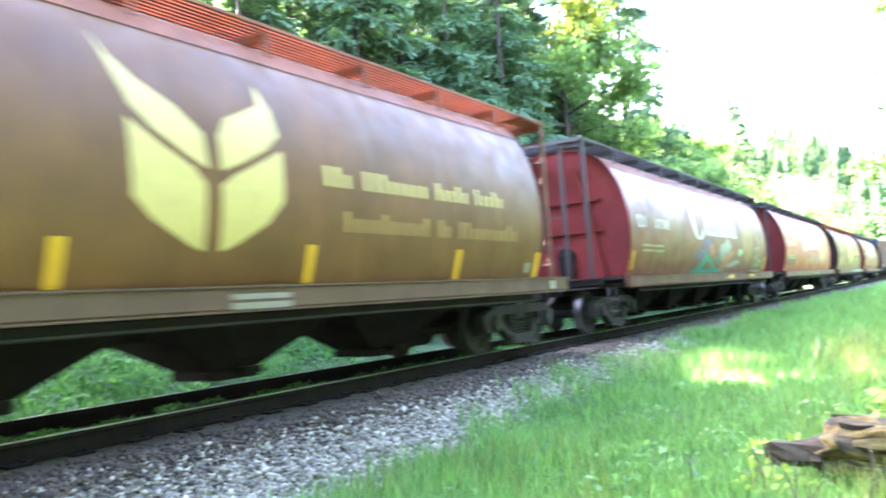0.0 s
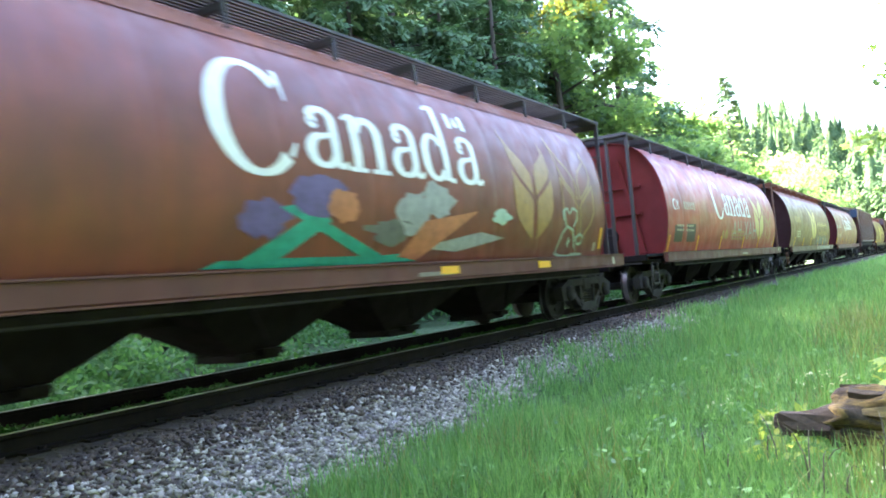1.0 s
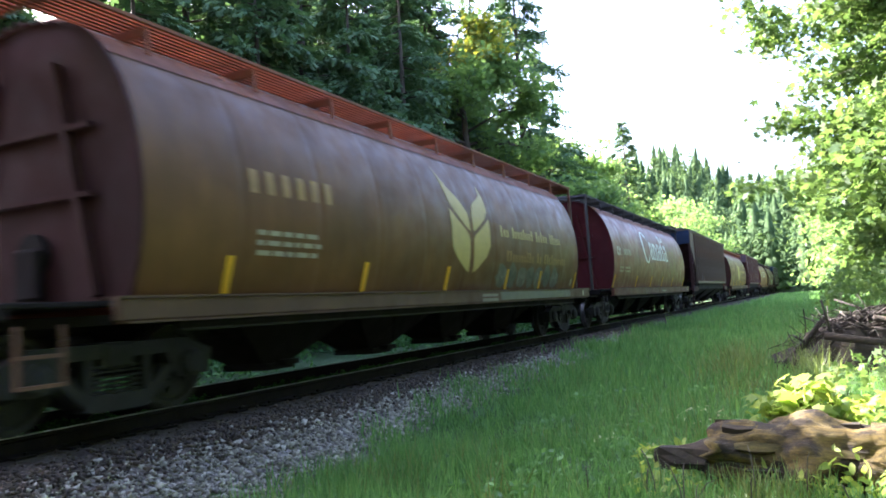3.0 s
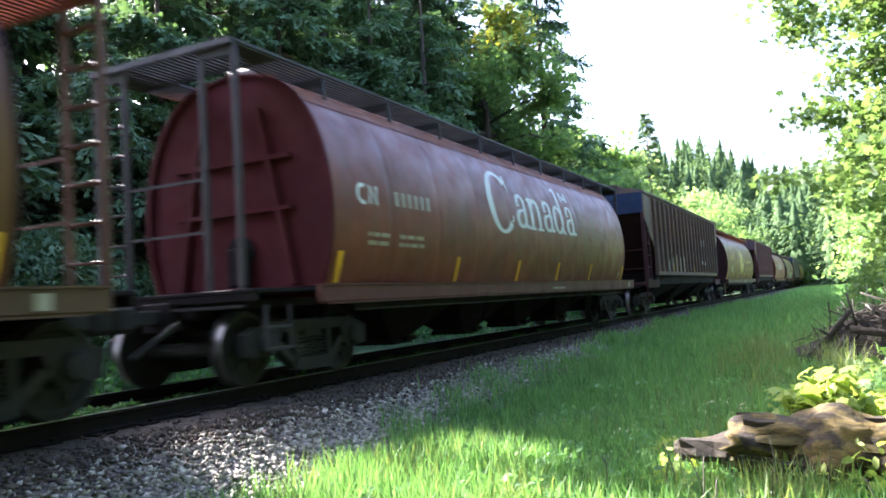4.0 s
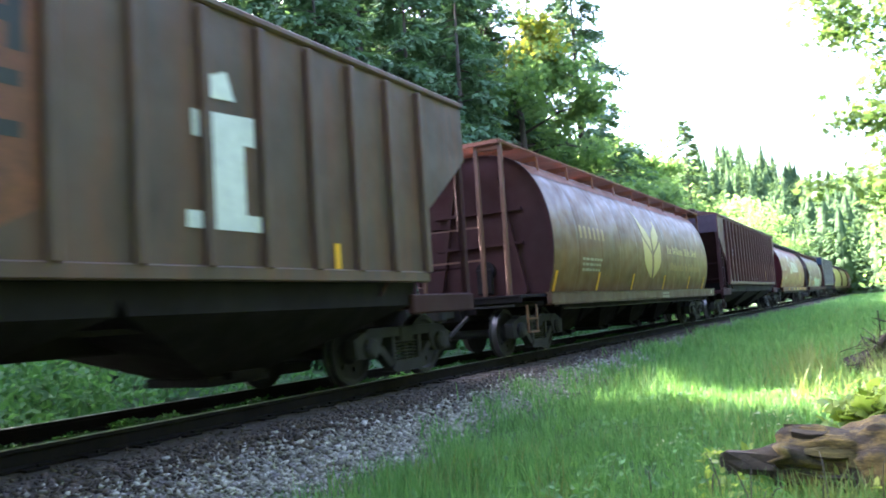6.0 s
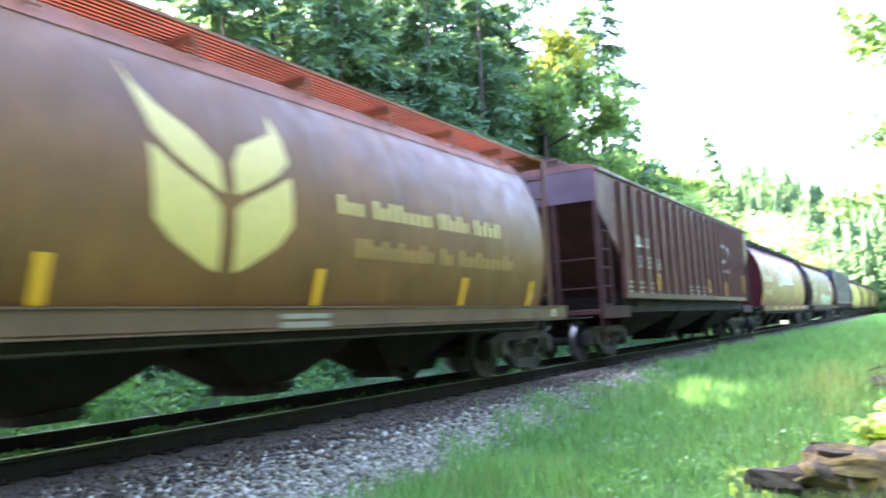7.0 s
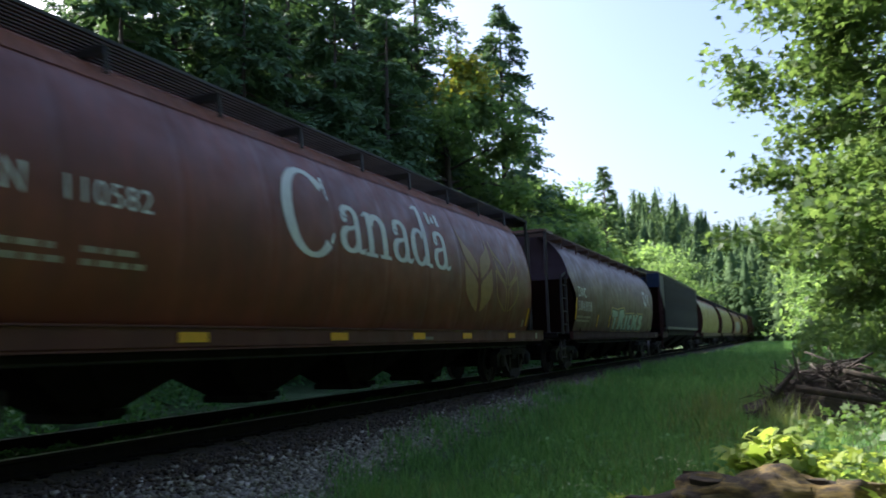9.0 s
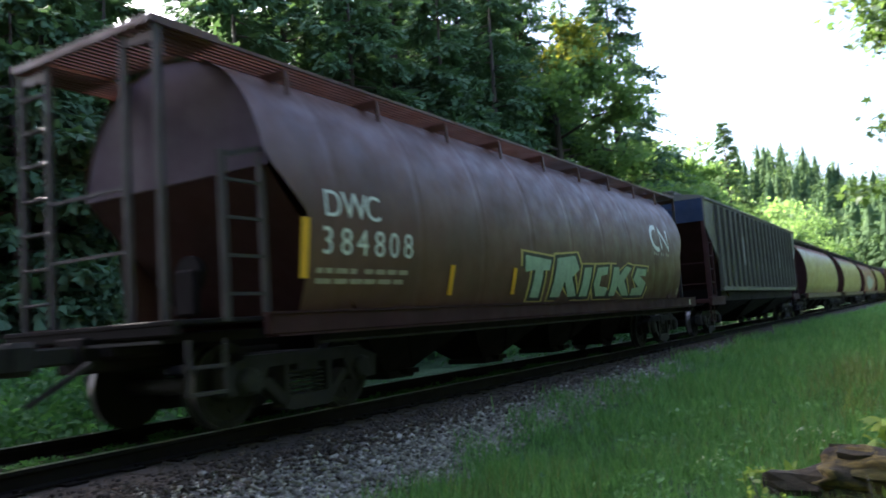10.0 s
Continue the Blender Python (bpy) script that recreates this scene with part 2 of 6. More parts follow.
m = M_GROUND = material("ground_soil", (0.06, 0.08, 0.025), 0.95)
broad = noise_node(m, 0.5, coords(m), 6, 0.6)
soil = ramp(m, noise_node(m, 7.0, coords(m), 8, 0.7), [(0.3, (0.018, 0.045, 0.010)), (0.7, (0.05, 0.11, 0.024))])
dry = ramp(m, broad, [(0.45, (0, 0, 0)), (0.7, (0.6, 0.6, 0.6))])
link(m, mixed(m, dry.outputs[0], soil.outputs[0], (0.055, 0.075, 0.026)), bsdf(m).inputs["Base Color"])
bump(m, noise_node(m, 18.0, coords(m), 8), 0.8, 0.05)
m = M_BED = material("fine_ballast", (0.15, 0.13, 0.11), 0.95)
v = node(m, "ShaderNodeTexVoronoi", Scale=24.0)
link(m, coords(m), v.inputs["Vector"])
st = ramp(m, v.outputs["Color"], [(0.2, (0.09, 0.08, 0.07)), (0.8, (0.33, 0.31, 0.29))])
ds = ramp(m, noise_node(m, 1.2, coords(m), 5), [(0.35, (0.35, 0.28, 0.22)), (0.6, (1, 1, 1))])
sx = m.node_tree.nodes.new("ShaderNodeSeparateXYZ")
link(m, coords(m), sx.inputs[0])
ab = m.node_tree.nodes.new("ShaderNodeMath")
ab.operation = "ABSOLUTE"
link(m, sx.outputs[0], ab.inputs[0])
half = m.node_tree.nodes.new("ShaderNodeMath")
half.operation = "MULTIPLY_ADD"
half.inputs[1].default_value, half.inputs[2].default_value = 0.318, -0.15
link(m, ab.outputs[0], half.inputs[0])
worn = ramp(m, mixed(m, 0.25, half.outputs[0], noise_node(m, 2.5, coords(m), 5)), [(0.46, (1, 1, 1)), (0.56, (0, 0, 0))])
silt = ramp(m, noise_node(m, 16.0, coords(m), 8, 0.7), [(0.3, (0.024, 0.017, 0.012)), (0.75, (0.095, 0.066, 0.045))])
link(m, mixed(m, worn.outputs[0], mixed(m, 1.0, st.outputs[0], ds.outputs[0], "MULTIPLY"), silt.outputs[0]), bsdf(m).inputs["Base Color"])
bump(m, v.outputs["Distance"], 0.9, 0.03)
M_HILL = rocky("wooded_slope", (0.03, 0.06, 0.025), (0.06, 0.10, 0.04), 0.2)


# ---- mesh helpers ----
class Geo:
    """Collects vertices and faces for one mesh."""

    def __init__(self):
        self.v, self.f = [], []

    def add(self, verts, faces):
        n = len(self.v)
        self.v += [tuple(p) for p in verts]
        self.f += [tuple(n + i for i in f) for f in faces]
        return self

    def box(self, c, s, b=0.0):
        """A box with centre c and size s, its edges chamfered by b."""
        h = [x / 2 for x in s]
        b = min(b, min(h) * 0.6)
        if b <= 0:
            vs = [(c[0] + i * h[0], c[1] + j * h[1], c[2] + k * h[2]) for i in (-1, 1) for j in (-1, 1) for k in (-1, 1)]
            return self.add(vs, [(0, 1, 3, 2), (4, 6, 7, 5), (0, 4, 5, 1), (2, 3, 7, 6), (0, 2, 6, 4), (1, 5, 7, 3)])
        bm = bmesh.new()
        bmesh.ops.create_cube(bm, size=1, matrix=Matrix.Translation(c) @ Matrix.Diagonal((*s, 1)))
        bmesh.ops.bevel(bm, geom=bm.edges[:], offset=b, segments=1, affect="EDGES")
        self.take(bm)
        return self

    def take(self, bm):
        bm.verts.index_update()
        self.add([x.co[:] for x in bm.verts], [[x.index for x in f.verts] for f in bm.faces])
        bm.free()

    def bar(self, a, b, w, d=None):
        """A square bar from a to b."""
        a, b = Vector(a), Vector(b)
        q = (b - a).to_track_quat("Z", "Y").to_matrix().to_4x4()
        h, d = (b - a).length, d or w
        vs = [Matrix.Translation(a) @ q @ Vector((i * w / 2, j * d / 2, k * h)) for k in (0, 1) for i, j in ((-1, -1), (1, -1), (1, 1), (-1, 1))]
        return self.add(vs, [(3, 2, 1, 0), (4, 5, 6, 7)] + [(i, (i + 1) % 4, 4 + (i + 1) % 4, 4 + i) for i in range(4)])

    def tube(self, pts, radii, n=8, jitter=0.0, rng=None):
        """A tapered tube along points."""
        pts = [Vector(p) for p in pts]
        rings = []
        for i, p in enumerate(pts):
            d = (pts[min(i + 1, len(pts) - 1)] - pts[max(i - 1, 0)]).normalized()
            q = d.to_track_quat("Z", "Y").to_matrix()
            ring = []
            for k in range(n):
                a = 2 * math.pi * k / n
                r = radii[i] * (1 + (rng.uniform(-jitter, jitter) if rng else 0))
                ring.append(p + q @ Vector((math.cos(a) * r, math.sin(a) * r, 0)))
            rings.append(ring)
        fs = [(i * n + k, i * n + (k + 1) % n, (i + 1) * n + (k + 1) % n, (i + 1) * n + k) for i in range(len(pts) - 1) for k in range(n)]
        fs += [tuple(reversed(range(n))), tuple((len(pts) - 1) * n + k for k in range(n))]
        return self.add([p for r in rings for p in r], fs)

    def lathe(self, prof, axis="x", n=24, at=(0, 0, 0)):
        """A closed turned shape: prof is (along, radius)."""
        vs = []
        for s, r in prof:
            for k in range(n):
                a = 2 * math.pi * k / n
                p = (s, r * math.cos(a), r * math.sin(a)) if axis == "x" else (r * math.cos(a), s, r * math.sin(a))
                vs.append(tuple(x + y for x, y in zip(p, at)))
        m = len(prof)
        fs = [(i * n + k, i * n + (k + 1) % n, (i + 1) * n + (k + 1) % n, (i + 1) * n + k) for i in range(m - 1) for k in range(n)]
        fs += [tuple(reversed(range(n))), tuple((m - 1) * n + k for k in range(n))]
        return self.add(vs, fs)

    def prism(self, poly, x0, x1):
        """A polygon in y, z drawn out along x."""
        n = len(poly)
        vs = [(x0, y, z) for y, z in poly] + [(x1, y, z) for y, z in poly]
        return self.add(vs, [tuple(range(n)), tuple(reversed(range(n, 2 * n)))] + [(i, n + i, n + (i + 1) % n, (i + 1) % n) for i in range(n)])

    def mesh(self, name, mats, smooth=False):
        me = bpy.data.meshes.new(name)
        me.from_pydata(self.v, [], self.f)
        for x in mats if isinstance(mats, (list, tuple)) else [mats]:
            me.materials.append(x)
        bm = bmesh.new()
        bm.from_mesh(me)
        bmesh.ops.remove_doubles(bm, verts=bm.verts, dist=1e-5)
        bmesh.ops.recalc_face_normals(bm, faces=bm.faces)
        bm.to_mesh(me)
        bm.free()
        if smooth:
            me.shade_smooth()
        return me


def link_part(name, me, parent, mat=None, label=""):
    """Links a mesh as one part of a thing; mat replaces its material on this object alone."""
    ob = new(name, me)
    ob.parent = parent
    if mat:
        ob.material_slots[0].link = "OBJECT"
        ob.material_slots[0].material = mat
    return tagged(ob, label)


def scatter(name, template, faces, pos, rot, size, mat, smooth=False):
    """One mesh of many small copies of a template (triangles), placed by numpy arrays."""
    tv, tf = np.array(template, float), np.array(faces, int)
    n, k = len(pos), len(tv)
    if size.ndim == 1:
        size = size[:, None]
    v = np.einsum("nij,nkj->nki", rot, tv[None] * size[:, None, :]) + pos[:, None, :]
    f = (tf[None] + (np.arange(n) * k)[:, None, None]).reshape(-1, 3)
    me = bpy.data.meshes.new(name)
    me.vertices.add(n * k)
    me.vertices.foreach_set("co", v.reshape(-1).astype(np.float32))
    me.loops.add(len(f) * 3)
    me.loops.foreach_set("vertex_index", f.reshape(-1).astype(np.int32))
    me.polygons.add(len(f))
    me.polygons.foreach_set("loop_start", np.arange(0, len(f) * 3, 3, dtype=np.int32))
    me.polygons.foreach_set("loop_total", np.full(len(f), 3, dtype=np.int32))
    me.materials.append(mat)
    me.update(calc_edges=True)
    if smooth:
        me.shade_smooth()
    return me


def turns(rng, n, tilt=1.0, yaw=None):
    """Random turns: any heading, tipped by up to tilt radians."""
    a = rng.uniform(0, 2 * np.pi, n) if yaw is None else yaw
    b, c = rng.normal(0, tilt, n), rng.normal(0, tilt, n)
    ca, sa, cb, sb, cc, sc = np.cos(a), np.sin(a), np.cos(b), np.sin(b), np.cos(c), np.sin(c)
    z, o = np.zeros(n), np.ones(n)
    rz = np.stack([ca, -sa, z, sa, ca, z, z, z, o], 1).reshape(n, 3, 3)
    rx = np.stack([o, z, z, z, cb, -sb, z, sb, cb], 1).reshape(n, 3, 3)
    ry = np.stack([cc, z, sc, z, o, z, -sc, z, cc], 1).reshape(n, 3, 3)
    return rz @ rx @ ry


# leaf shapes, one unit long along y
OVAL = [(0, 0, 0), (0.28, 0.35, 0.06), (0.2, 0.75, 0.03), (0, 1, -0.06), (-0.2, 0.75, 0.03), (-0.28, 0.35, 0.06), (0, 0.5, -0.02)]
OVAL_F = [(0, 1, 6), (1, 2, 6), (2, 3, 6), (3, 4, 6), (4, 5, 6), (5, 0, 6)]
LOBED = [(0, 0.3, 0), (0, 0, 0.02), (0.42, 0.05, -0.05), (0.2, 0.3, 0.04), (0.6, 0.55, -0.06), (0.22, 0.55, 0.04), (0, 1, -0.08), (-0.22, 0.55, 0.04), (-0.6, 0.55, -0.06), (-0.2, 0.3, 0.04), (-0.42, 0.05, -0.05)]
LOBED_F = [(0, i, i + 1) for i in range(1, 10)] + [(0, 10, 1)]
MAPLE = [(0, 0.36, 0.03), (0, 0, 0), (0.30, -0.04, -0.03), (0.27, 0.15, 0.03), (0.64, 0.36, -0.09), (0.42, 0.47, 0.0), (0.44, 0.64, -0.05), (0.18, 0.60, 0.03), (0, 1.0, -0.12),
         (-0.18, 0.60, 0.03), (-0.44, 0.64, -0.05), (-0.42, 0.47, 0.0), (-0.64, 0.36, -0.09), (-0.27, 0.15, 0.03), (-0.30, -0.04, -0.03)]
MAPLE_F = [(0, i, i + 1) for i in range(1, 14)] + [(0, 14, 1)]
DIAMOND = [(0, 0, 0), (0.33, 0.45, 0.07), (0, 1, -0.05), (-0.33, 0.45, 0.07)]
DIAMOND_F = [(0, 1, 2), (0, 2, 3)]
BLADE = [(-0.5, 0, 0), (0.5, 0, 0), (-0.38, 0.12, 0.5), (0.38, 0.12, 0.5), (0, 0.42, 1.0)]
BLADE_F = [(0, 1, 2), (1, 3, 2), (2, 3, 4)]
SPRAY = [(0, 0, 0), (0.10, 0.3, -0.05), (0.30, 0.45, -0.22), (0.06, 0.55, -0.12), (0.18, 0.85, -0.40), (0, 1.0, -0.35), (-0.18, 0.8, -0.42), (-0.06, 0.55, -0.12), (-0.30, 0.42, -0.24), (-0.10, 0.3, -0.05)]
SPRAY_F = [(0, 1, 9), (1, 2, 3), (1, 3, 7), (1, 7, 9), (9, 7, 8), (3, 4, 5), (3, 5, 7), (7, 5, 6)]


# ---- the ground ----
def smooth(a, b, x):
    t = np.clip((x - a) / (b - a), 0, 1)
    return t * t * (3 - 2 * t)


def ground_z(x, y):
    """Height of the ground: the ballast bank along the track, flat grass beside it, a gentle rise into the woods."""
    x, y = np.asarray(x, float), np.asarray(y, float)
    low = -0.63 + 0.22 * smooth(7, 18, y)
    bank = -0.185 + (low + 0.185) * smooth(1.6, 3.1, np.abs(x))
    rise = 0.5 * smooth(9, 22, x) + 0.9 * smooth(5, 14, -x)
    wob = 0.04 * np.sin(x * 1.7 + y * 0.6) * np.sin(y * 1.1 - x * 0.4) * smooth(2.6, 3.6, np.abs(x))
    return bank + rise + wob


def make_ground():
    xs = np.concatenate([[-2500, -900, -300, -120, -60], np.arange(-30, -4, 1.5), np.arange(-4, 12, 0.25), np.arange(12, 40, 2.0), [60, 120, 300, 900, 2500]])
    ys = np.concatenate([[-2500, -600, -150, -50], np.arange(-20, 0, 2.0), np.arange(0, 30, 0.4), np.arange(30, 120, 5.0), [150, 220, 400, 1000, 3000]])
    X, Y = np.meshgrid(xs, ys)
    Z = ground_z(X, Y)
    nx, ny = len(xs), len(ys)
    g = Geo()
    g.add(np.stack([X, Y, Z], -1).reshape(-1, 3).tolist(), [(j * nx + i, j * nx + i + 1, (j + 1) * nx + i + 1, (j + 1) * nx + i) for j in range(ny - 1) for i in range(nx - 1)])
    me = g.mesh("ground", [M_GROUND, M_BED], True)
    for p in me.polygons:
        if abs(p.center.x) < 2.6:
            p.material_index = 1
    return tagged(new("ground", me), "grassy soil and grey stone ballast bed", "ground", kind="structure")


make_ground()


def chip(seed):
    """A broken stone: the hull of a few random points, with flat facets and sharp edges."""
    r = random.Random(seed)
    bm = bmesh.new()
    for k in range(9):
        d = Vector((r.gauss(0, 1), r.gauss(0, 1), r.gauss(0, 1))).normalized() * r.uniform(0.75, 1.15)
        bm.verts.new(d)
    bmesh.ops.convex_hull(bm, input=bm.verts[:])
    loose = [v for v in bm.verts if not v.link_faces]
    bmesh.ops.delete(bm, geom=loose, context="VERTS")
    bmesh.ops.triangulate(bm, faces=bm.faces[:])
    bmesh.ops.recalc_face_normals(bm, faces=bm.faces[:])
    bm.verts.index_update()
    tv, tf = [v.co[:] for v in bm.verts], [[v.index for v in f.verts] for f in bm.faces]
    bm.free()
    return tv, tf


def make_stones():
    rng = np.random.default_rng(3)
    n = 34000
    y = 2.2 + 26 * rng.uniform(0, 1, n) ** 1.9
    edge = 2.55 + 0.75 * (1 - smooth(4, 9, y))
    x = 1.25 + (edge - 1.25) * rng.uniform(0, 1, n) ** 0.62 + rng.normal(0, 0.10, n)
    far = rng.uniform(0, 1, n) < 0.08
    x[far] = rng.uniform(-2.4, 1.2, far.sum())
    r = rng.uniform(0.013, 0.036, n) * (1 + 0.3 * smooth(8, 20, y)) * np.where(rng.uniform(0, 1, n) < 0.12, 1.35, 1.0)
    z = ground_z(x, y) + r * 0.22
    size = np.stack([r * rng.uniform(0.7, 1.5, n), r * rng.uniform(0.6, 1.2, n), r * rng.uniform(0.4, 0.85, n)], 1)
    rot, pos = turns(rng, n, 0.5), np.stack([x, y, z], 1)
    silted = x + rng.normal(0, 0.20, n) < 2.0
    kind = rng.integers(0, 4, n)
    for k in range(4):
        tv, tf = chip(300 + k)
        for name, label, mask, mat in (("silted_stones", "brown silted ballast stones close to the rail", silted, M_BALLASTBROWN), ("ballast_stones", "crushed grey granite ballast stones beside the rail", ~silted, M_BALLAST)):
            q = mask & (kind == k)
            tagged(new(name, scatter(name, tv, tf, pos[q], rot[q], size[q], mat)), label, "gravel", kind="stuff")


make_stones()


def make_track():
    track = tagged(new("railway_track"), "single railway track with rusty rails on dark ties", "railway", kind="structure")
    prof = [(-0.075, -0.175), (0.075, -0.175), (0.075, -0.155), (0.012, -0.14), (0.012, -0.045), (0.036, -0.035), (0.036, -0.004), (-0.036, -0.004), (-0.036, -0.035), (-0.012, -0.045), (-0.012, -0.14), (-0.075, -0.155)]
    g = Geo()
    n = len(prof)
    g.add([(a, -60, b) for a, b in prof] + [(a, 600, b) for a, b in prof], [(i, (i + 1) % n, n + (i + 1) % n, n + i) for i in range(n)])
    rail = g.mesh("rail", M_RAIL)
    top = Geo().box((0, 270, -0.003), (0.05, 660, 0.008)).mesh("rail_head", M_RAILTOP)
    for s in (-1, 1):
        r = link_part("rail", rail, track)
        r.location.x = s * 0.755
        link_part("rail_head", top, r, label="bright worn running surface")
    tie = Geo().box((0, 0, 0), (2.6, 0.23, 0.18), 0.015).mesh("tie", M_TIE)
    plate = Geo().box((0, 0, 0), (0.34, 0.19, 0.02)).box((0.1, 0.05, 0.02), (0.03, 0.03, 0.03)).box((-0.1, -0.05, 0.02), (0.03, 0.03, 0.03)).mesh("tie_plate", M_RAIL)
    rng = random.Random(4)
    for i in range(120):
        t = link_part("tie", tie, track)
        t.location = (rng.uniform(-0.03, 0.03), 0.6 + i * 0.53, -0.265 + rng.uniform(-0.012, 0.006))
        t.rotation_euler.z = rng.uniform(-0.015, 0.015)
        if i < 40:
            p = link_part("tie_plate", plate, t)
            p.location = (0.755, 0, 0.1)


make_track()


# ---- plants ----
def make_grass():
    rng = np.random.default_rng(7)
    n = 300000
    y = 2.0 + 46 * rng.uniform(0, 1, n) ** 2.1
    left = 2.3 + 0.85 * (1 - smooth(4, 9, y)) + 0.22 * np.sin(y * 1.7) * np.sin(y * 0.73 + 1) + 0.12 * np.sin(y * 4.1)
    x = left + rng.uniform(0, 1, n) ** 1.15 * (10.0 - left) + rng.normal(0, 0.12, n)
    clump = np.sin(x * 2.3 + 1.7 * np.sin(y * 1.9)) * np.sin(y * 2.1 + 0.8 * np.sin(x * 3.1))
    keep = rng.uniform(-1.4, 1.0, n) < clump * 1.0 + 0.05
    keep &= ~((x > 7.4) & (rng.uniform(0, 1, n) < 0.6))
    x, y = x[keep], y[keep]
    n = len(x)
    h = rng.uniform(0.06, 0.25, n) * (1 + 0.6 * np.clip(np.sin(x * 1.3) * np.sin(y * 0.9), 0, 1)) * (1 + 0.35 * smooth(10, 30, y))
    w = rng.uniform(0.006, 0.016, n) * (1 + smooth(6, 35, y) * 2.0)
    size = np.stack([w, h * rng.uniform(0.3, 1.1, n), h], 1)
    P, rot = np.stack([x, y, ground_z(x, y) - 0.01], 1), turns(rng, n, 0.22)
    dry = rng.uniform(0, 1, n) < 0.025 + 0.10 * np.clip(np.sin(x * 1.1 + 2) * np.sin(y * 0.8 + 1) + 0.3 * np.sin(y * 3.3), 0, 1)
    me = scatter("grass", BLADE, BLADE_F, P[~dry], rot[~dry], size[~dry], M_GRASS)
    tagged(new("grass", me), "short fresh green grass along the track", "grass", kind="stuff")
    me = scatter("dry_grass", BLADE, BLADE_F, P[dry], rot[dry], size[dry] * np.array([1.0, 1.2, 1.15]), M_GRASSDRY)
    tagged(new("dry_grass", me), "pale seeding blades scattered through the grass", "grass", kind="stuff")
    # the verge farther along the track
    rng = np.random.default_rng(10)
    n = 16000
    x, y = rng.uniform(2.5, 11, n), 44 + 80 * rng.uniform(0, 1, n) ** 1.4
    h = rng.uniform(0.15, 0.5, n)
    size = np.stack([rng.uniform(0.04, 0.08, n), h * rng.uniform(0.3, 1.0, n), h], 1)
    me = scatter("verge_grass", BLADE, BLADE_F, np.stack([x, y, ground_z(x, y) - 0.01], 1), turns(rng, n, 0.25), size, M_GRASS)
    tagged(new("verge_grass", me), "green grass verge farther along the track", "grass", kind="stuff")
    # the clearing round and behind the eye
    rng = np.random.default_rng(8)
    n = 26000
    x, y = rng.uniform(2.6, 12.5, n), rng.uniform(-9, 2.1, n)
    h = rng.uniform(0.07, 0.3, n)
    size = np.stack([rng.uniform(0.008, 0.016, n), h * rng.uniform(0.3, 1.1, n), h], 1)
    me = scatter("clearing_grass", BLADE, BLADE_F, np.stack([x, y, ground_z(x, y) - 0.01], 1), turns(rng, n, 0.25), size, M_GRASS)
    tagged(new("clearing_grass", me), "short green grass of the clearing", "grass", kind="stuff")
    # tall seeding tufts
    rng = np.random.default_rng(9)
    cx = np.concatenate([rng.uniform(5.3, 7.0, 46), rng.uniform(3.4, 5.2, 14), rng.uniform(5.6, 7.0, 26)])
    cy = np.concatenate([rng.uniform(10.0, 15.5, 46), rng.uniform(4.6, 7.0, 14), rng.uniform(4.5, 8.0, 26)])
    i = np.repeat(np.arange(len(cx)), 26)
    x, y = cx[i] + rng.normal(0, 0.10, len(i)), cy[i] + rng.normal(0, 0.10, len(i))
    h = rng.uniform(0.25, 0.62, len(i)) * np.where(cy[i] < 8, 0.55, 1.0)
    size = np.stack([rng.uniform(0.010, 0.018, len(i)), h * rng.uniform(0.3, 1.2, len(i)), h], 1)
    me = scatter("tall_grass", BLADE, BLADE_F, np.stack([x, y, ground_z(x, y) - 0.01], 1), turns(rng, len(i), 0.25), size, M_GRASSDRY)
    tagged(new("tall_grass", me), "tall pale grass tufts around the brush pile", "grass", kind="stuff")


make_grass()


def leaf_heap(name, label, boxes, per, size, mat, shape, faces, seed, tilt=0.7, category="undergrowth"):
    """Low leafy growth: mounds of leaves; boxes are (x, y, radius, height)."""
    rng = np.random.default_rng(seed)
    P, S = [], []
    for x, y, r, h in boxes:
        k = int(per * r * r * (0.6 + h))
        a, d = rng.uniform(0, 2 * np.pi, k), np.sqrt(rng.uniform(0, 1, k))
        px, py = x + r * d * np.cos(a), y + r * d * np.sin(a)
        shell = np.sqrt(np.clip(1 - d ** 2, 0, 1)) * h
        pz = ground_z(px, py) + shell * (0.35 + 0.65 * rng.uniform(0, 1, k) ** 0.4) + 0.02
        P.append(np.stack([px, py, pz], 1))
        S.append(rng.uniform(size * 0.6, size * 1.35, k))
    P, S = np.concatenate(P), np.concatenate(S)
    me = scatter(name, shape, faces, P, turns(rng, len(P), tilt), S, mat)
    return tagged(new(name, me), label, category, kind="stuff")


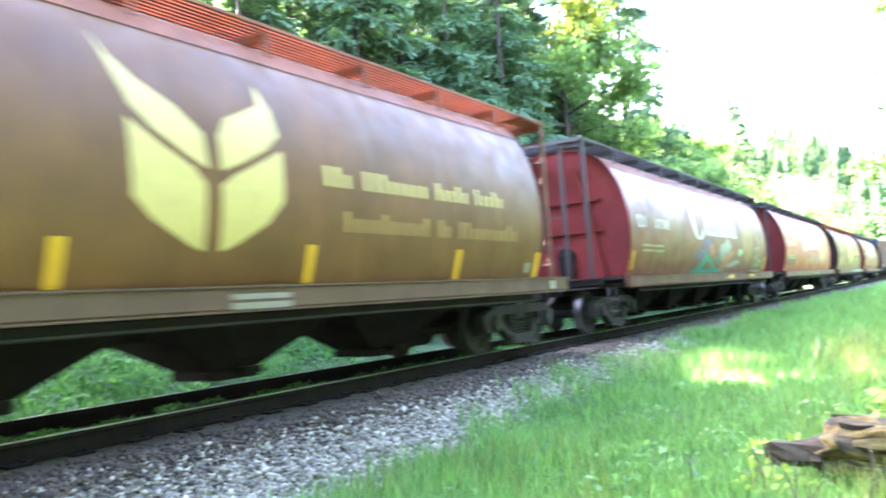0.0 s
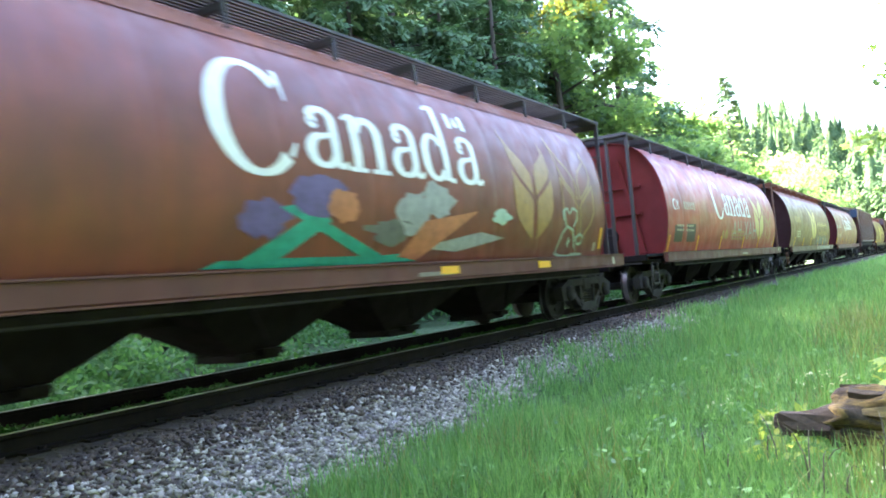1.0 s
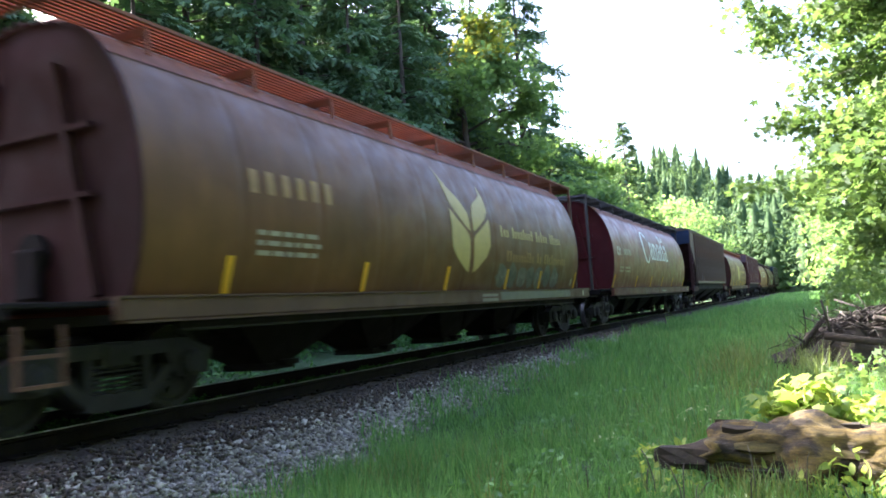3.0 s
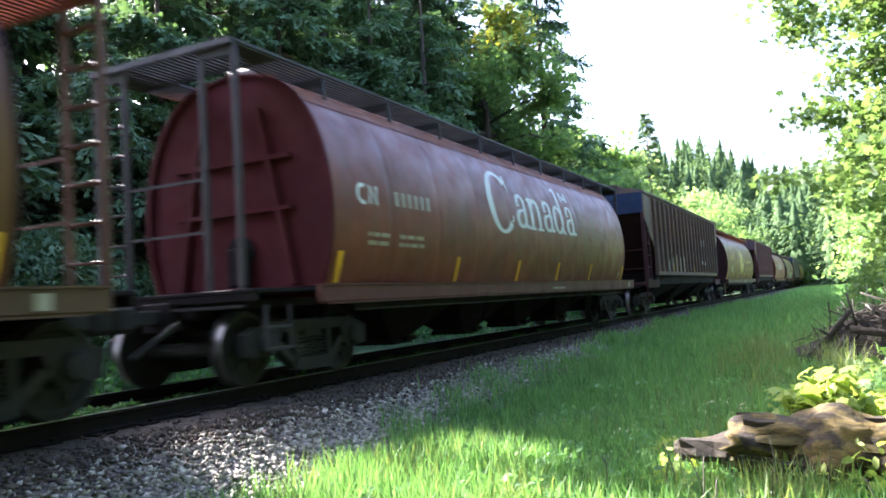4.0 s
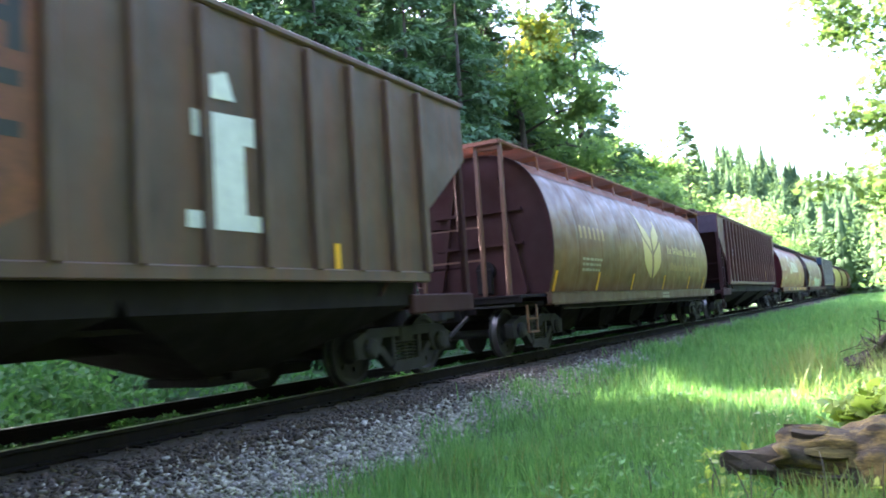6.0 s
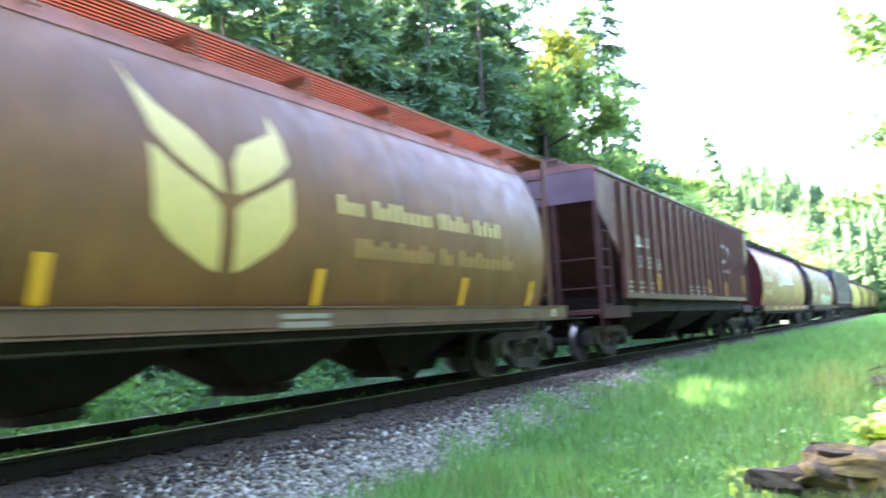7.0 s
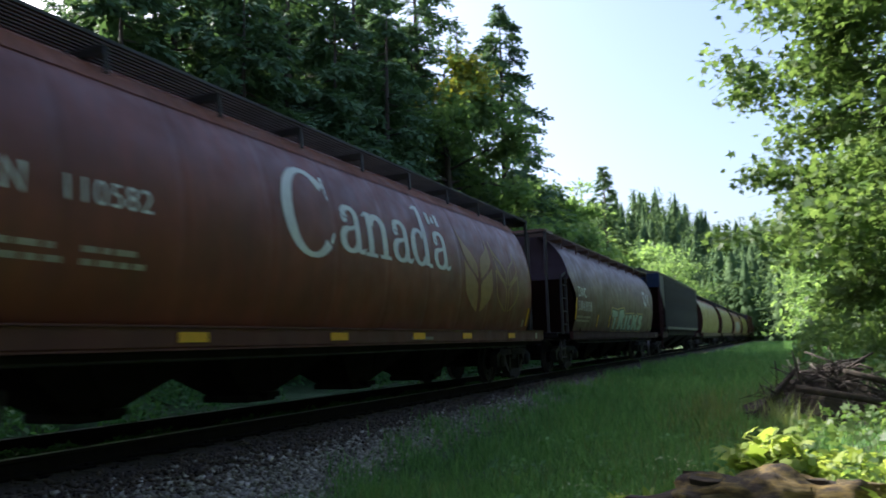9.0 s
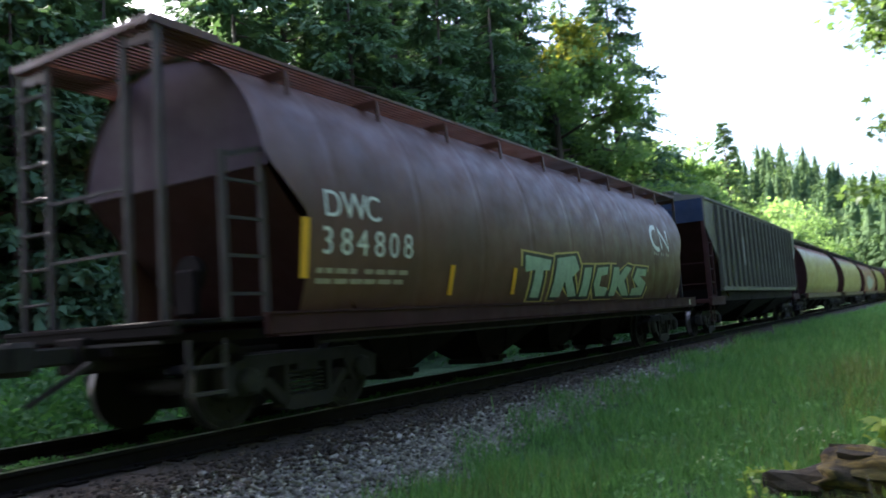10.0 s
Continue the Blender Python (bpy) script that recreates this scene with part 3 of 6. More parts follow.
def make_undergrowth():
    rng = random.Random(11)
    boxes = []
    for i in range(120):
        y = 2.5 + 62 * rng.random() ** 1.6
        boxes.append((-3.3 - 7 * rng.random() ** 1.4, y, rng.uniform(0.7, 1.5), rng.uniform(0.6, 1.4)))
    leaf_heap("bramble_undergrowth", "dense bright green brambles and ferns beyond the track", boxes, 230, 0.12, M_BUSH, OVAL, OVAL_F, 12)
    tall = [(-7.5 - 4 * rng.random(), 4 + i * 1.6 + rng.random(), rng.uniform(1.1, 2.0), rng.uniform(1.8, 4.2)) for i in range(26)]
    leaf_heap("shrub_thicket", "tall feathery green shrubs at the edge of the wood", tall, 190, 0.24, M_CONIFER, SPRAY, SPRAY_F, 13, 0.5)
    low = [(rng.uniform(3.6, 6.4), rng.uniform(4.2, 11), rng.uniform(0.15, 0.5), rng.uniform(0.05, 0.16)) for i in range(42)]
    leaf_heap("low_weeds", "low broad-leaved weeds in the grass", low, 520, 0.075, M_GRASS, OVAL, OVAL_F, 14, 0.5, "weeds")
    # weeds in a lighter leaf colour that paints in sun highlights round the log
    lit = [(rng.uniform(5.5, 7.2), rng.uniform(5.5, 7.2), rng.uniform(0.12, 0.26), rng.uniform(0.1, 0.2)) for i in range(20)]
    leaf_heap("sun_tinted_weeds", "broad-leaved weeds around the log, coloured yellow-green as if sunlit", lit, 480, 0.105, M_SAPLING, OVAL, OVAL_F, 18, 0.5, "weeds")
    right = [(7.4 + 8 * rng.random(), 5.5 + 22 * rng.random(), rng.uniform(0.5, 1.2), rng.uniform(0.25, 0.7)) for i in range(80)]
    right = [b for b in right if not (b[1] > 11 and b[1] < 16.5 and b[0] < 9.6)]
    leaf_heap("forest_floor_plants", "green forest floor plants under the maples", right, 230, 0.10, M_MAPLE, LOBED, LOBED_F, 15)
    between = [(rng.uniform(-0.42, 0.42), 3.0 + 34 * rng.random() ** 1.5, rng.uniform(0.15, 0.32), rng.uniform(0.04, 0.11)) for i in range(150)]
    between = [b for b in between if abs(b[0]) + b[2] < 0.66]
    leaf_heap("track_weeds", "low green weeds growing between the rails", between, 2200, 0.05, M_BUSH, OVAL, OVAL_F, 19, 0.6, "weeds")
    ragged = [(rng.uniform(6.9, 7.9), rng.uniform(5.6, 9.5), rng.uniform(0.15, 0.4), rng.uniform(0.1, 0.34)) for i in range(46)]
    leaf_heap("ragged_weeds", "ragged green weeds behind the fallen log", ragged, 420, 0.085, M_SAPLING, OVAL, OVAL_F, 20, 0.6, "weeds")
    far = [(7.6 + 6 * rng.random() + 0.03 * y, y, rng.uniform(1.0, 1.9), rng.uniform(0.8, 2.6)) for y in np.arange(24, 95, 1.7)]
    leaf_heap("lit_bushes", "sunlit yellow-green bushes along the clearing", far, 90, 0.20, M_MAPLE, OVAL, OVAL_F, 16, 0.9)
    flowers = [(5.55, 7.0, 0.25, 0.2), (5.7, 8.6, 0.3, 0.25), (4.9, 7.6, 0.2, 0.12), (6.3, 5.5, 0.3, 0.12)]
    leaf_heap("pale_flowers", "small pale flowers in the grass", flowers, 420, 0.04, M_FLOWER, OVAL, OVAL_F, 17, 0.6, "flowers")


make_undergrowth()


def sapling(name, x, y, seed, n, spread, height):
    """A knee-high maple sapling: thin stems and large lobed leaves."""
    rng = np.random.default_rng(seed)
    r = random.Random(seed)
    thing = tagged(new(name), "sunlit maple sapling with large yellow-green lobed leaves", "sapling", "saplings by the log")
    z0 = float(ground_z(x, y))
    stems, P = Geo(), []
    for i in range(n):
        a, d = r.uniform(0, 6.28), spread * math.sqrt(r.random())
        h = height * r.uniform(0.55, 1.0) * (1 - 0.35 * d / spread)
        top = (x + d * math.cos(a), y + d * math.sin(a), z0 + h)
        stems.tube([(x + d * 0.4 * math.cos(a), y + d * 0.4 * math.sin(a), z0 - 0.03), (x + d * 0.7 * math.cos(a), y + d * 0.7 * math.sin(a), z0 + h * 0.6), top], [0.008, 0.006, 0.003], 5)
        for k in range(r.randint(7, 11)):
            P.append((top[0] + r.gauss(0, 0.09), top[1] + r.gauss(0, 0.09), top[2] + r.gauss(-0.03, 0.06)))
    link_part("stem", stems.mesh("stem", M_STICK), thing)
    P = np.array(P)
    link_part("leaves", scatter("leaves", MAPLE, MAPLE_F, P, turns(rng, len(P), 0.5), rng.uniform(0.08, 0.19, len(P)), M_SAPLING), thing)


sapling("maple_sapling", 6.68, 6.95, 28, 32, 0.30, 0.84)
sapling("maple_sapling", 6.80, 6.65, 23, 14, 0.20, 0.58)
sapling("maple_sapling", 7.85, 6.30, 22, 34, 0.40, 0.92)
sapling("maple_sapling", 8.15, 7.0, 26, 26, 0.45, 0.95)
sapling("maple_sapling", 7.62, 5.55, 25, 16, 0.30, 0.62)
sapling("maple_sapling", 8.7, 8.2, 24, 26, 0.6, 0.8)
sapling("maple_sapling", 7.35, 8.6, 27, 12, 0.5, 0.35)


def make_log():
    """A broken, half-rotten log lying in the grass, its end split open in slabs."""
    rng = random.Random(31)
    log = tagged(new("fallen_log"), "broken weathered log with split pale wood and rotten underside", "log")
    g = Geo()
    n, rings = 40, 56
    vs = []
    for i in range(rings):
        x = -0.40 + 1.62 * i / (rings - 1)
        end = min(1.0, 0.86 + 3 * (x + 0.40)) * min(1.0, 0.55 + 2.2 * (1.22 - x))
        for k in range(n):
            a = 2 * math.pi * k / n
            ca, sa = math.cos(a), math.sin(a)
            facet = 0.05 * (abs(((a * 5 / 6.283 + 0.25 * math.sin(x * 2.2)) % 1.0) - 0.5) * 2 - 0.5)
            rr = (0.29 + 0.05 * min(1, max(0, x + 0.1) * 2)) * end * (1 + facet + 0.36 * noise.noise((x * 2.6, ca * 1.5, sa * 1.5)) + 0.22 * noise.noise((x * 3.0, ca * 4, sa * 4)) + 0.10 * noise.noise((x * 9, ca * 14, sa * 14)))
            hollow = 0.5 if -0.40 <= x < 0.34 - 0.2 * sa and -0.75 < sa < 0.15 and ca < 0.1 else 1.0
            rr *= 1 - (1 - hollow) * min(1.0, (0.34 - x) * 2.5) * 0.5
            jag = 0.14 * noise.noise((ca * 4, sa * 4, 3)) if i < 4 else 0
            vs.append((x + jag, ca * rr, 0.225 + sa * rr * 0.92))
    g.add(vs, [(i * n + k, i * n + (k + 1) % n, (i + 1) * n + (k + 1) % n, (i + 1) * n + k) for i in range(rings - 1) for k in range(n)] + [tuple(range(n)), tuple((rings - 1) * n + k for k in range(n))])
    body = g.mesh("trunk", M_LOGMIX, True)
    link_part("trunk", body, log)
    snag = Geo().tube([(-0.86, -0.04, 0.19), (-0.80, -0.05, 0.20), (-0.66, -0.05, 0.21), (-0.52, -0.06, 0.21), (-0.36, -0.02, 0.24)], [0.065, 0.10, 0.105, 0.10, 0.16], 11, 0.28, rng)
    link_part("broken_snag", snag.mesh("broken_snag", M_LOGDARK), log, label="dark broken heartwood end")
    # split slabs standing proud of the broken end
    for x0, x1, y, z, dz, t, m in ((-0.20, 0.28, -0.245, 0.17, 0.14, 0.03, M_LOG), (-0.40, -0.18, -0.23, 0.15, 0.13, 0.05, M_LOGDARK)):
        s = Geo()
        ring = []
        for i in range(7):
            q = i / 6
            w = (1 - 0.75 * q) * (1 + rng.uniform(-0.15, 0.15))
            x, yy, zz = x0 + (x1 - x0) * q + (rng.uniform(-0.03, 0.03) if i else 0), y + 0.03 * q, z - 0.05 * q + rng.uniform(-0.008, 0.008)
            ring += [(x, yy - t / 2, zz - dz / 2 * w), (x + rng.uniform(-0.02, 0.02), yy - t * 0.7, zz + dz / 2 * w), (x, yy + t, zz + dz / 2 * w), (x, yy + t, zz - dz / 2 * w)]
        s.add(ring, [(i * 4 + k, i * 4 + (k + 1) % 4, i * 4 + 4 + (k + 1) % 4, i * 4 + 4 + k) for i in range(6) for k in range(4)] + [(3, 2, 1, 0), (24, 25, 26, 27)])
        link_part("split_slab", s.mesh("split_slab", m), log, label="pale split slab of wood")
    for i in range(10):
        x, a = rng.uniform(-0.3, 0.9), rng.uniform(0.2, 2.0)
        c = Vector((x, -math.cos(a) * 0.24, 0.225 + math.sin(a) * 0.21))
        s = Geo().bar(c, c + Vector((rng.uniform(0.12, 0.35), rng.uniform(-0.02, 0.02), rng.uniform(-0.03, 0.02))), 0.022, 0.012)
        link_part("splinter", s.mesh("splinter", M_LOG if i % 2 else M_LOGDARK), log, label="thin sliver of wood")
    # ragged bark plates and hanging strips along the broken face
    for i in range(26):
        x, a = rng.uniform(-0.3, 1.05), rng.uniform(-0.5, 1.9)
        c = Vector((x, -math.cos(a) * 0.275, 0.225 + math.sin(a) * 0.265))
        d = Vector((0, -math.cos(a), math.sin(a)))
        t = Vector((0, math.sin(a), math.cos(a)))
        L, w = rng.uniform(0.06, 0.2), rng.uniform(0.025, 0.06)
        ring = [(c + Vector((L * (-1 + rng.uniform(-0.2, 0.2)), 0, 0)) + t * w * rng.uniform(0.6, 1)), c + t * w * 1.2, (c + Vector((L * (1 + rng.uniform(-0.2, 0.2)), 0, 0)) + t * w * 0.4), (c + Vector((L * 0.8, 0, 0)) - t * w), c - t * w * rng.uniform(0.8, 1.3), (c + Vector((-L * 0.9, 0, 0)) - t * w * 0.7)]
        s = Geo().add([p - d * 0.05 for p in ring] + [p + d * rng.uniform(0.008, 0.03) for p in ring], [tuple(range(5, -1, -1)), tuple(range(6, 12))] + [(k, (k + 1) % 6, 6 + (k + 1) % 6, 6 + k) for k in range(6)])
        link_part("bark_plate", s.mesh("bark_plate", M_LOGDARK if i % 3 else M_LOG), log, label="loose plate of rotten bark")
    log.matrix_basis = pose(6.36, 6.42, -0.66, 0, 1.0, -3) @ Matrix.Diagonal((0.9, 1.0, 0.94, 1.0))


make_log()


def dry_stalk(x, y, h, seed):
    """A bare pale stalk bent over in the grass."""
    r = random.Random(seed)
    thing = tagged(new("dry_stalk"), "thin pale dead stalk standing in the grass", "stalk", "dry stalks by the log")
    a, k = r.uniform(0, 6.28), r.uniform(0.15, 0.6)
    d = Vector((math.cos(a), math.sin(a), 0)) * h * k
    g = Geo().tube([(0, 0, -0.03), d * 0.2 + Vector((0, 0, h * 0.5)), d * 0.6 + Vector((0, 0, h * 0.85)), d + Vector((0, 0, h * r.uniform(0.75, 1.0)))], [0.006, 0.005, 0.004, 0.002], 5)
    link_part("stem", g.mesh("stem", M_STICKGREY, True), thing)
    thing.location = (x, y, float(ground_z(x, y)))


rng_stalk = random.Random(61)
for i in range(16):
    dry_stalk(rng_stalk.uniform(5.2, 7.6), rng_stalk.uniform(4.9, 6.1), rng_stalk.uniform(0.2, 0.5), 400 + i)


def make_brush_pile():
    rng = random.Random(41)
    cx, cy = 7.45, 13.6
    # the pile's earth and chip core
    core = Geo()
    n = 22
    vs = [(0, 0, 0.62)]
    for j, (rr, h) in enumerate(((0.35, 0.56), (0.7, 0.38), (1.0, 0.16), (1.25, -0.15))):
        for k in range(n):
            a = 2 * math.pi * k / n
            q = rr * (1 + rng.uniform(-0.14, 0.14))
            vs.append((q * 1.35 * math.cos(a), q * 0.9 * math.sin(a), h * 0.9 + rng.uniform(-0.12, 0.10)))
    fs = [(0, 1 + k, 1 + (k + 1) % n) for k in range(n)]
    fs += [(1 + j * n + k, 1 + (j + 1) * n + k, 1 + (j + 1) * n + (k + 1) % n, 1 + j * n + (k + 1) % n) for j in range(3) for k in range(n)]
    core.add(vs, fs)
    pile = tagged(new("brush_pile"), "tangled pile of dead branches, roots and rotten wood", "brush pile")
    z0 = float(ground_z(cx, cy))
    pile.location = (cx, cy, z0)
    pile.scale = (0.86, 0.9, 1.12)
    link_part("core", core.mesh("core", M_LOGDARK), pile)
    for i in range(250):
        a = rng.uniform(0, 6.28)
        d = rng.uniform(0, 1.0)
        c = Vector((1.35 * d * math.cos(a), 0.9 * d * math.sin(a), 0.66 * (1 - d * d * 0.9) + rng.uniform(-0.05, 0.12)))
        w = Vector((rng.gauss(0, 1), rng.gauss(0, 0.7), rng.gauss(-0.12, 0.22))).normalized() * rng.uniform(0.18, 0.5)
        r = rng.uniform(0.004, 0.008) if rng.random() < 0.55 else rng.uniform(0.008, 0.022)
        bend = Vector((rng.gauss(0, 0.06), rng.gauss(0, 0.06), rng.gauss(0.02, 0.07)))
        s = Geo().tube([c - w, c + bend, c + w], [r, r * 0.85, r * 0.35], 6, 0.1, rng)
        link_part("branch", s.mesh("branch", M_STICK if rng.random() < 0.82 else M_STICKGREY, True), pile)
    for p, q, r, m in (((-1.35, -0.5, 0.05), (-0.55, -0.1, 0.74), 0.06, M_LOGDARK), ((-0.6, -0.75, 0.50), (1.5, -0.85, 0.16), 0.05, M_LOGDARK), ((0.2, -0.95, 0.06), (1.25, -1.0, 0.03), 0.05, M_STICKGREY), ((-0.5, -0.5, 0.55), (-0.6, -0.8, 0.98), 0.025, M_STICKGREY), ((0.2, -0.4, 0.7), (1.3, -0.2, 0.42), 0.045, M_LOGDARK), ((-0.9, 0.3, 0.45), (0.6, 0.2, 0.85), 0.06, M_STICK)):
        a, b = Vector(p), Vector(q)
        mid = (a + b) / 2 + Vector((0, 0, rng.uniform(-0.03, 0.06)))
        s = Geo().tube([a, mid, b], [r, r * 0.95, r * 0.6], 9, 0.12, rng)
        link_part("branch", s.mesh("branch", m, True), pile, label="thick rotten log" if r > 0.06 else "")
    # a thin bare twig leaning out beside the pile
    tw = tagged(new("bare_twig"), "bent bare twig standing in the grass", "twig")
    link_part("stem", Geo().tube([(0, 0, -0.05), (-0.1, 0, 0.12), (-0.3, 0.02, 0.25), (-0.36, 0.03, 0.42)], [0.025, 0.022, 0.018, 0.008], 6).mesh("stem", M_STICK), tw)
    tw.location = (6.72, 15.2, float(ground_z(6.72, 15.2)))


make_brush_pile()


def broadleaf(name, label, x, y, height, radius, seed, leaves, leaf_size, mat, crown_base=0.2, stems=1, shape=LOBED, faces=LOBED_F, lean=(0, 0), yellow=None, group="", taper=0.0, clumps=1.0):
    """A broad-leaved tree: trunk, limbs that fork, leaves in clumps round the twigs."""
    r, rng = random.Random(seed), np.random.default_rng(seed)
    thing = tagged(new(name), label, "tree", group)
    z0 = float(ground_z(x, y))
    thing.location = (x, y, z0)
    wood, tips = Geo(), []
    for s in range(stems):
        a0 = r.uniform(0, 6.28)
        off = Vector((math.cos(a0), math.sin(a0), 0)) * (0.0 if stems == 1 else r.uniform(0.1, 0.5))
        tilt = Vector((lean[0] + r.gauss(0, 0.07), lean[1] + r.gauss(0, 0.07), 0)) + off * (0.12 if stems > 1 else 0)
        r0 = 0.018 * height / (1 if stems == 1 else 4.4)
        pts = [off + tilt * height * t + Vector((r.gauss(0, 0.12), r.gauss(0, 0.12), height * t)) * (1 if t else 0) for t in (0, 0.15, 0.35, 0.55, 0.75, 0.92)]
        pts[0] = off - Vector((0, 0, 0.15))
        wood.tube(pts, [r0 * 1.25, r0, r0 * 0.85, r0 * 0.62, r0 * 0.38, r0 * 0.12], 9, 0.06, r)
        for b in range(int(22 / stems) + 6):
            t = r.uniform(crown_base, 0.95)
            k = min(int(t * 5), 4)
            p = pts[k].lerp(pts[k + 1], (t * 5) % 1)
            a = r.uniform(0, 6.28)
            reach = radius * (0.45 + 0.7 * math.sin(math.pi * min(1, (t - crown_base) / (1 - crown_base) * 0.8 + 0.18))) * r.uniform(0.6, 1.08) * (1 + taper * (0.45 - t))
            d = Vector((math.cos(a), math.sin(a), r.uniform(0.0, 0.45)))
            e = p + d * reach + Vector((0, 0, -0.06 * reach))
            mid = p.lerp(e, 0.5) + Vector((r.gauss(0, 0.15), r.gauss(0, 0.15), 0.10 * reach))
            wood.tube([p, mid, e], [r0 * 0.3, r0 * 0.17, r0 * 0.04], 5)
            tips += [p.lerp(mid, 0.75), mid, mid.lerp(e, 0.35), mid.lerp(e, 0.7), e]
            for f in range(5):
                q = mid.lerp(e, r.uniform(0.0, 0.9))
                w = q + Vector((r.gauss(0, 0.28), r.gauss(0, 0.28), r.gauss(0.03, 0.2))) * radius * 0.5
                wood.tube([q, w], [r0 * 0.09, r0 * 0.025], 4)
                tips += [q.lerp(w, 0.6), w, w]
    link_part("trunk", wood.mesh("trunk", M_BARK, True), thing)
    T = np.array([t[:] for t in r.sample(tips, int(len(tips) * clumps))])
    i = rng.integers(0, len(T), leaves)
    spread = radius * 0.085
    P = T[i] + rng.normal(0, 1, (leaves, 3)) * np.array([spread, spread, spread * 0.55])
    P = P[P[:, 2] > 0.25]
    rot = turns(rng, len(P), 0.6)
    size = rng.uniform(leaf_size * 0.65, leaf_size * 1.3, len(P))
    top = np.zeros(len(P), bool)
    # sun on the crown's top, put into the colour of the highest leaves
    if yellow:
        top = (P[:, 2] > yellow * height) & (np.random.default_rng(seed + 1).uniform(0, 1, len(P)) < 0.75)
        link_part("crown_top", scatter("crown_top", shape, faces, P[top], rot[top], size[top], M_SUNTOPLEAF), thing, label="top leaves coloured yellow-green as if sunlit")
    link_part("crown", scatter("crown", shape, faces, P[~top], rot[~top], size[~top], mat), thing)
    return thing


def conifer(name, label, x, y, height, radius, seed, sprays, spray, mat=None, base=0.08, group="", point=0.5):
    """A hemlock or cedar: straight trunk, drooping boughs hung with flat sprays."""
    r, rng = random.Random(seed), np.random.default_rng(seed)
    thing = tagged(new(name), label, "tree", group)
    thing.location = (x, y, float(ground_z(x, y)))
    wood = Geo()
    r0 = 0.016 * height
    wood.tube([(0, 0, -0.2), (0, 0, height * 0.5), (r.gauss(0, 0.1), 0, height)], [r0, r0 * 0.6, 0.02], 9, 0.05, r)
    P, Y, S = [], [], []
    boughs = int(height * 8)
    per = max(6, sprays // boughs)
    for b in range(boughs):
        t = base + (1 - base) * (b + r.random()) / boughs
        L = radius * (1 - t) ** point * r.uniform(0.65, 1.12) + 0.15
        a = r.uniform(0, 6.28)
        d = np.array([math.cos(a), math.sin(a)])
        z = height * t
        drop = r.uniform(0.12, 0.38) * L
        if b % 2 == 0:
            wood.tube([(0, 0, z), (d[0] * L * 0.55, d[1] * L * 0.55, z - drop * 0.15), (d[0] * L, d[1] * L, z - drop)], [0.02 + 0.012 * L, 0.012 + 0.005 * L, 0.004], 4)
        s = rng.uniform(0.12, 1.0, per) ** 0.8
        side = rng.normal(0, 0.13, per) * L * (1.1 - s * 0.6)
        P.append(np.stack([d[0] * L * s - d[1] * side, d[1] * L * s + d[0] * side, z - drop * s ** 2 + rng.normal(0, 0.05, per) - np.abs(side) * 0.25], 1))
        Y.append(a - np.pi / 2 + rng.normal(0, 0.75, per))
        S.append(rng.uniform(0.6, 1.3, per) * spray * (0.5 + 0.5 * (1 - t) ** 0.5))
    P, Y, S = np.concatenate(P), np.concatenate(Y), np.concatenate(S)
    link_part("trunk", wood.mesh("trunk", M_BARK, True), thing)
    link_part("crown", scatter("crown", SPRAY, SPRAY_F, P, turns(rng, len(P), 0.32, Y), S, mat or M_CONIFER), thing)
    return thing


DARK = "tall dark hemlock with drooping boughs beyond the track"
# the low ones at y 2.5 to 9.5, mostly unseen, are added to shade the undergrowth
for i, (x, y, h, r) in enumerate([(-10.5, 16.5, 13.0, 3.6), (-13.5, 19, 14, 4.0), (-9.6, 21.0, 13.5, 3.7), (-12.0, 24.0, 15, 4.2), (-9.0, 26.0, 14.5, 3.6), (-15.0, 30, 18, 4.8), (-9.3, 31.0, 16.5, 3.9), (-13.5, 14.0, 12, 3.8), (-18.5, 22, 16, 5.0), (-12.2, 35.5, 18, 4.4), (-16.5, 16.0, 13, 4.4), (-14.8, 24.5, 16, 4.4), (-13.0, 41.5, 20, 4.6), (-10.5, 2.5, 8.5, 3.0), (-10.8, 6.0, 9.0, 3.0), (-10.3, 9.5, 9.0, 3.0), (-15.5, 4.5, 11.5, 3.8), (-15.0, 9.5, 12, 3.8), (-12.4, 33.5, 21.5, 4.4), (-14.0, 38.0, 23, 4.6), (-16.5, 27.0, 20, 4.6), (-12.6, 28.0, 20, 4.6), (-13.2, 21.5, 18, 4.4), (-16.0, 33.0, 23, 5.0), (-18.0, 37.0, 24, 5.2), (-13.0, 7.0, 11.0, 3.8), (-12.6, 11.6, 11.5, 3.8), (-17.5, 7.5, 13.5, 4.4), (-17.0, 12.5, 14, 4.4), (-17.5, 2.5, 13, 4.4), (-20.5, 10.0, 16, 5.0), (-12.8, 42.0, 26, 5.0), (-19.5, 14.5, 17, 5.0)]):
    conifer("hemlock", DARK, x, y, h, r, 50 + i, 7000, 0.66, None, 0.03, "dark conifers beyond the track")
broadleaf("maple_tree", "broad green maple, its top coloured yellow-green as if sunlit", -10.0, 40.0, 17.8, 5.8, 71, 19000, 0.33, M_BROADLEAF, 0.08, 1, LOBED, LOBED_F, (0.0, 0), 0.78, "", 0.5, 0.55)
broadleaf("maple_tree", "leafy green tree beyond the track", -8.4, 52, 13.2, 5.0, 72, 16000, 0.34, M_BROADLEAF, 0.05, 1, OVAL, OVAL_F, (0, 0), None, "", 0.6)
broadleaf("maple_tree", "pale green tree in the row beyond the track", -10.2, 63, 13.0, 5.2, 75, 12000, 0.40, M_BROADLEAF, 0.05, 2, OVAL, OVAL_F, (0, 0), None, "", 0.5)
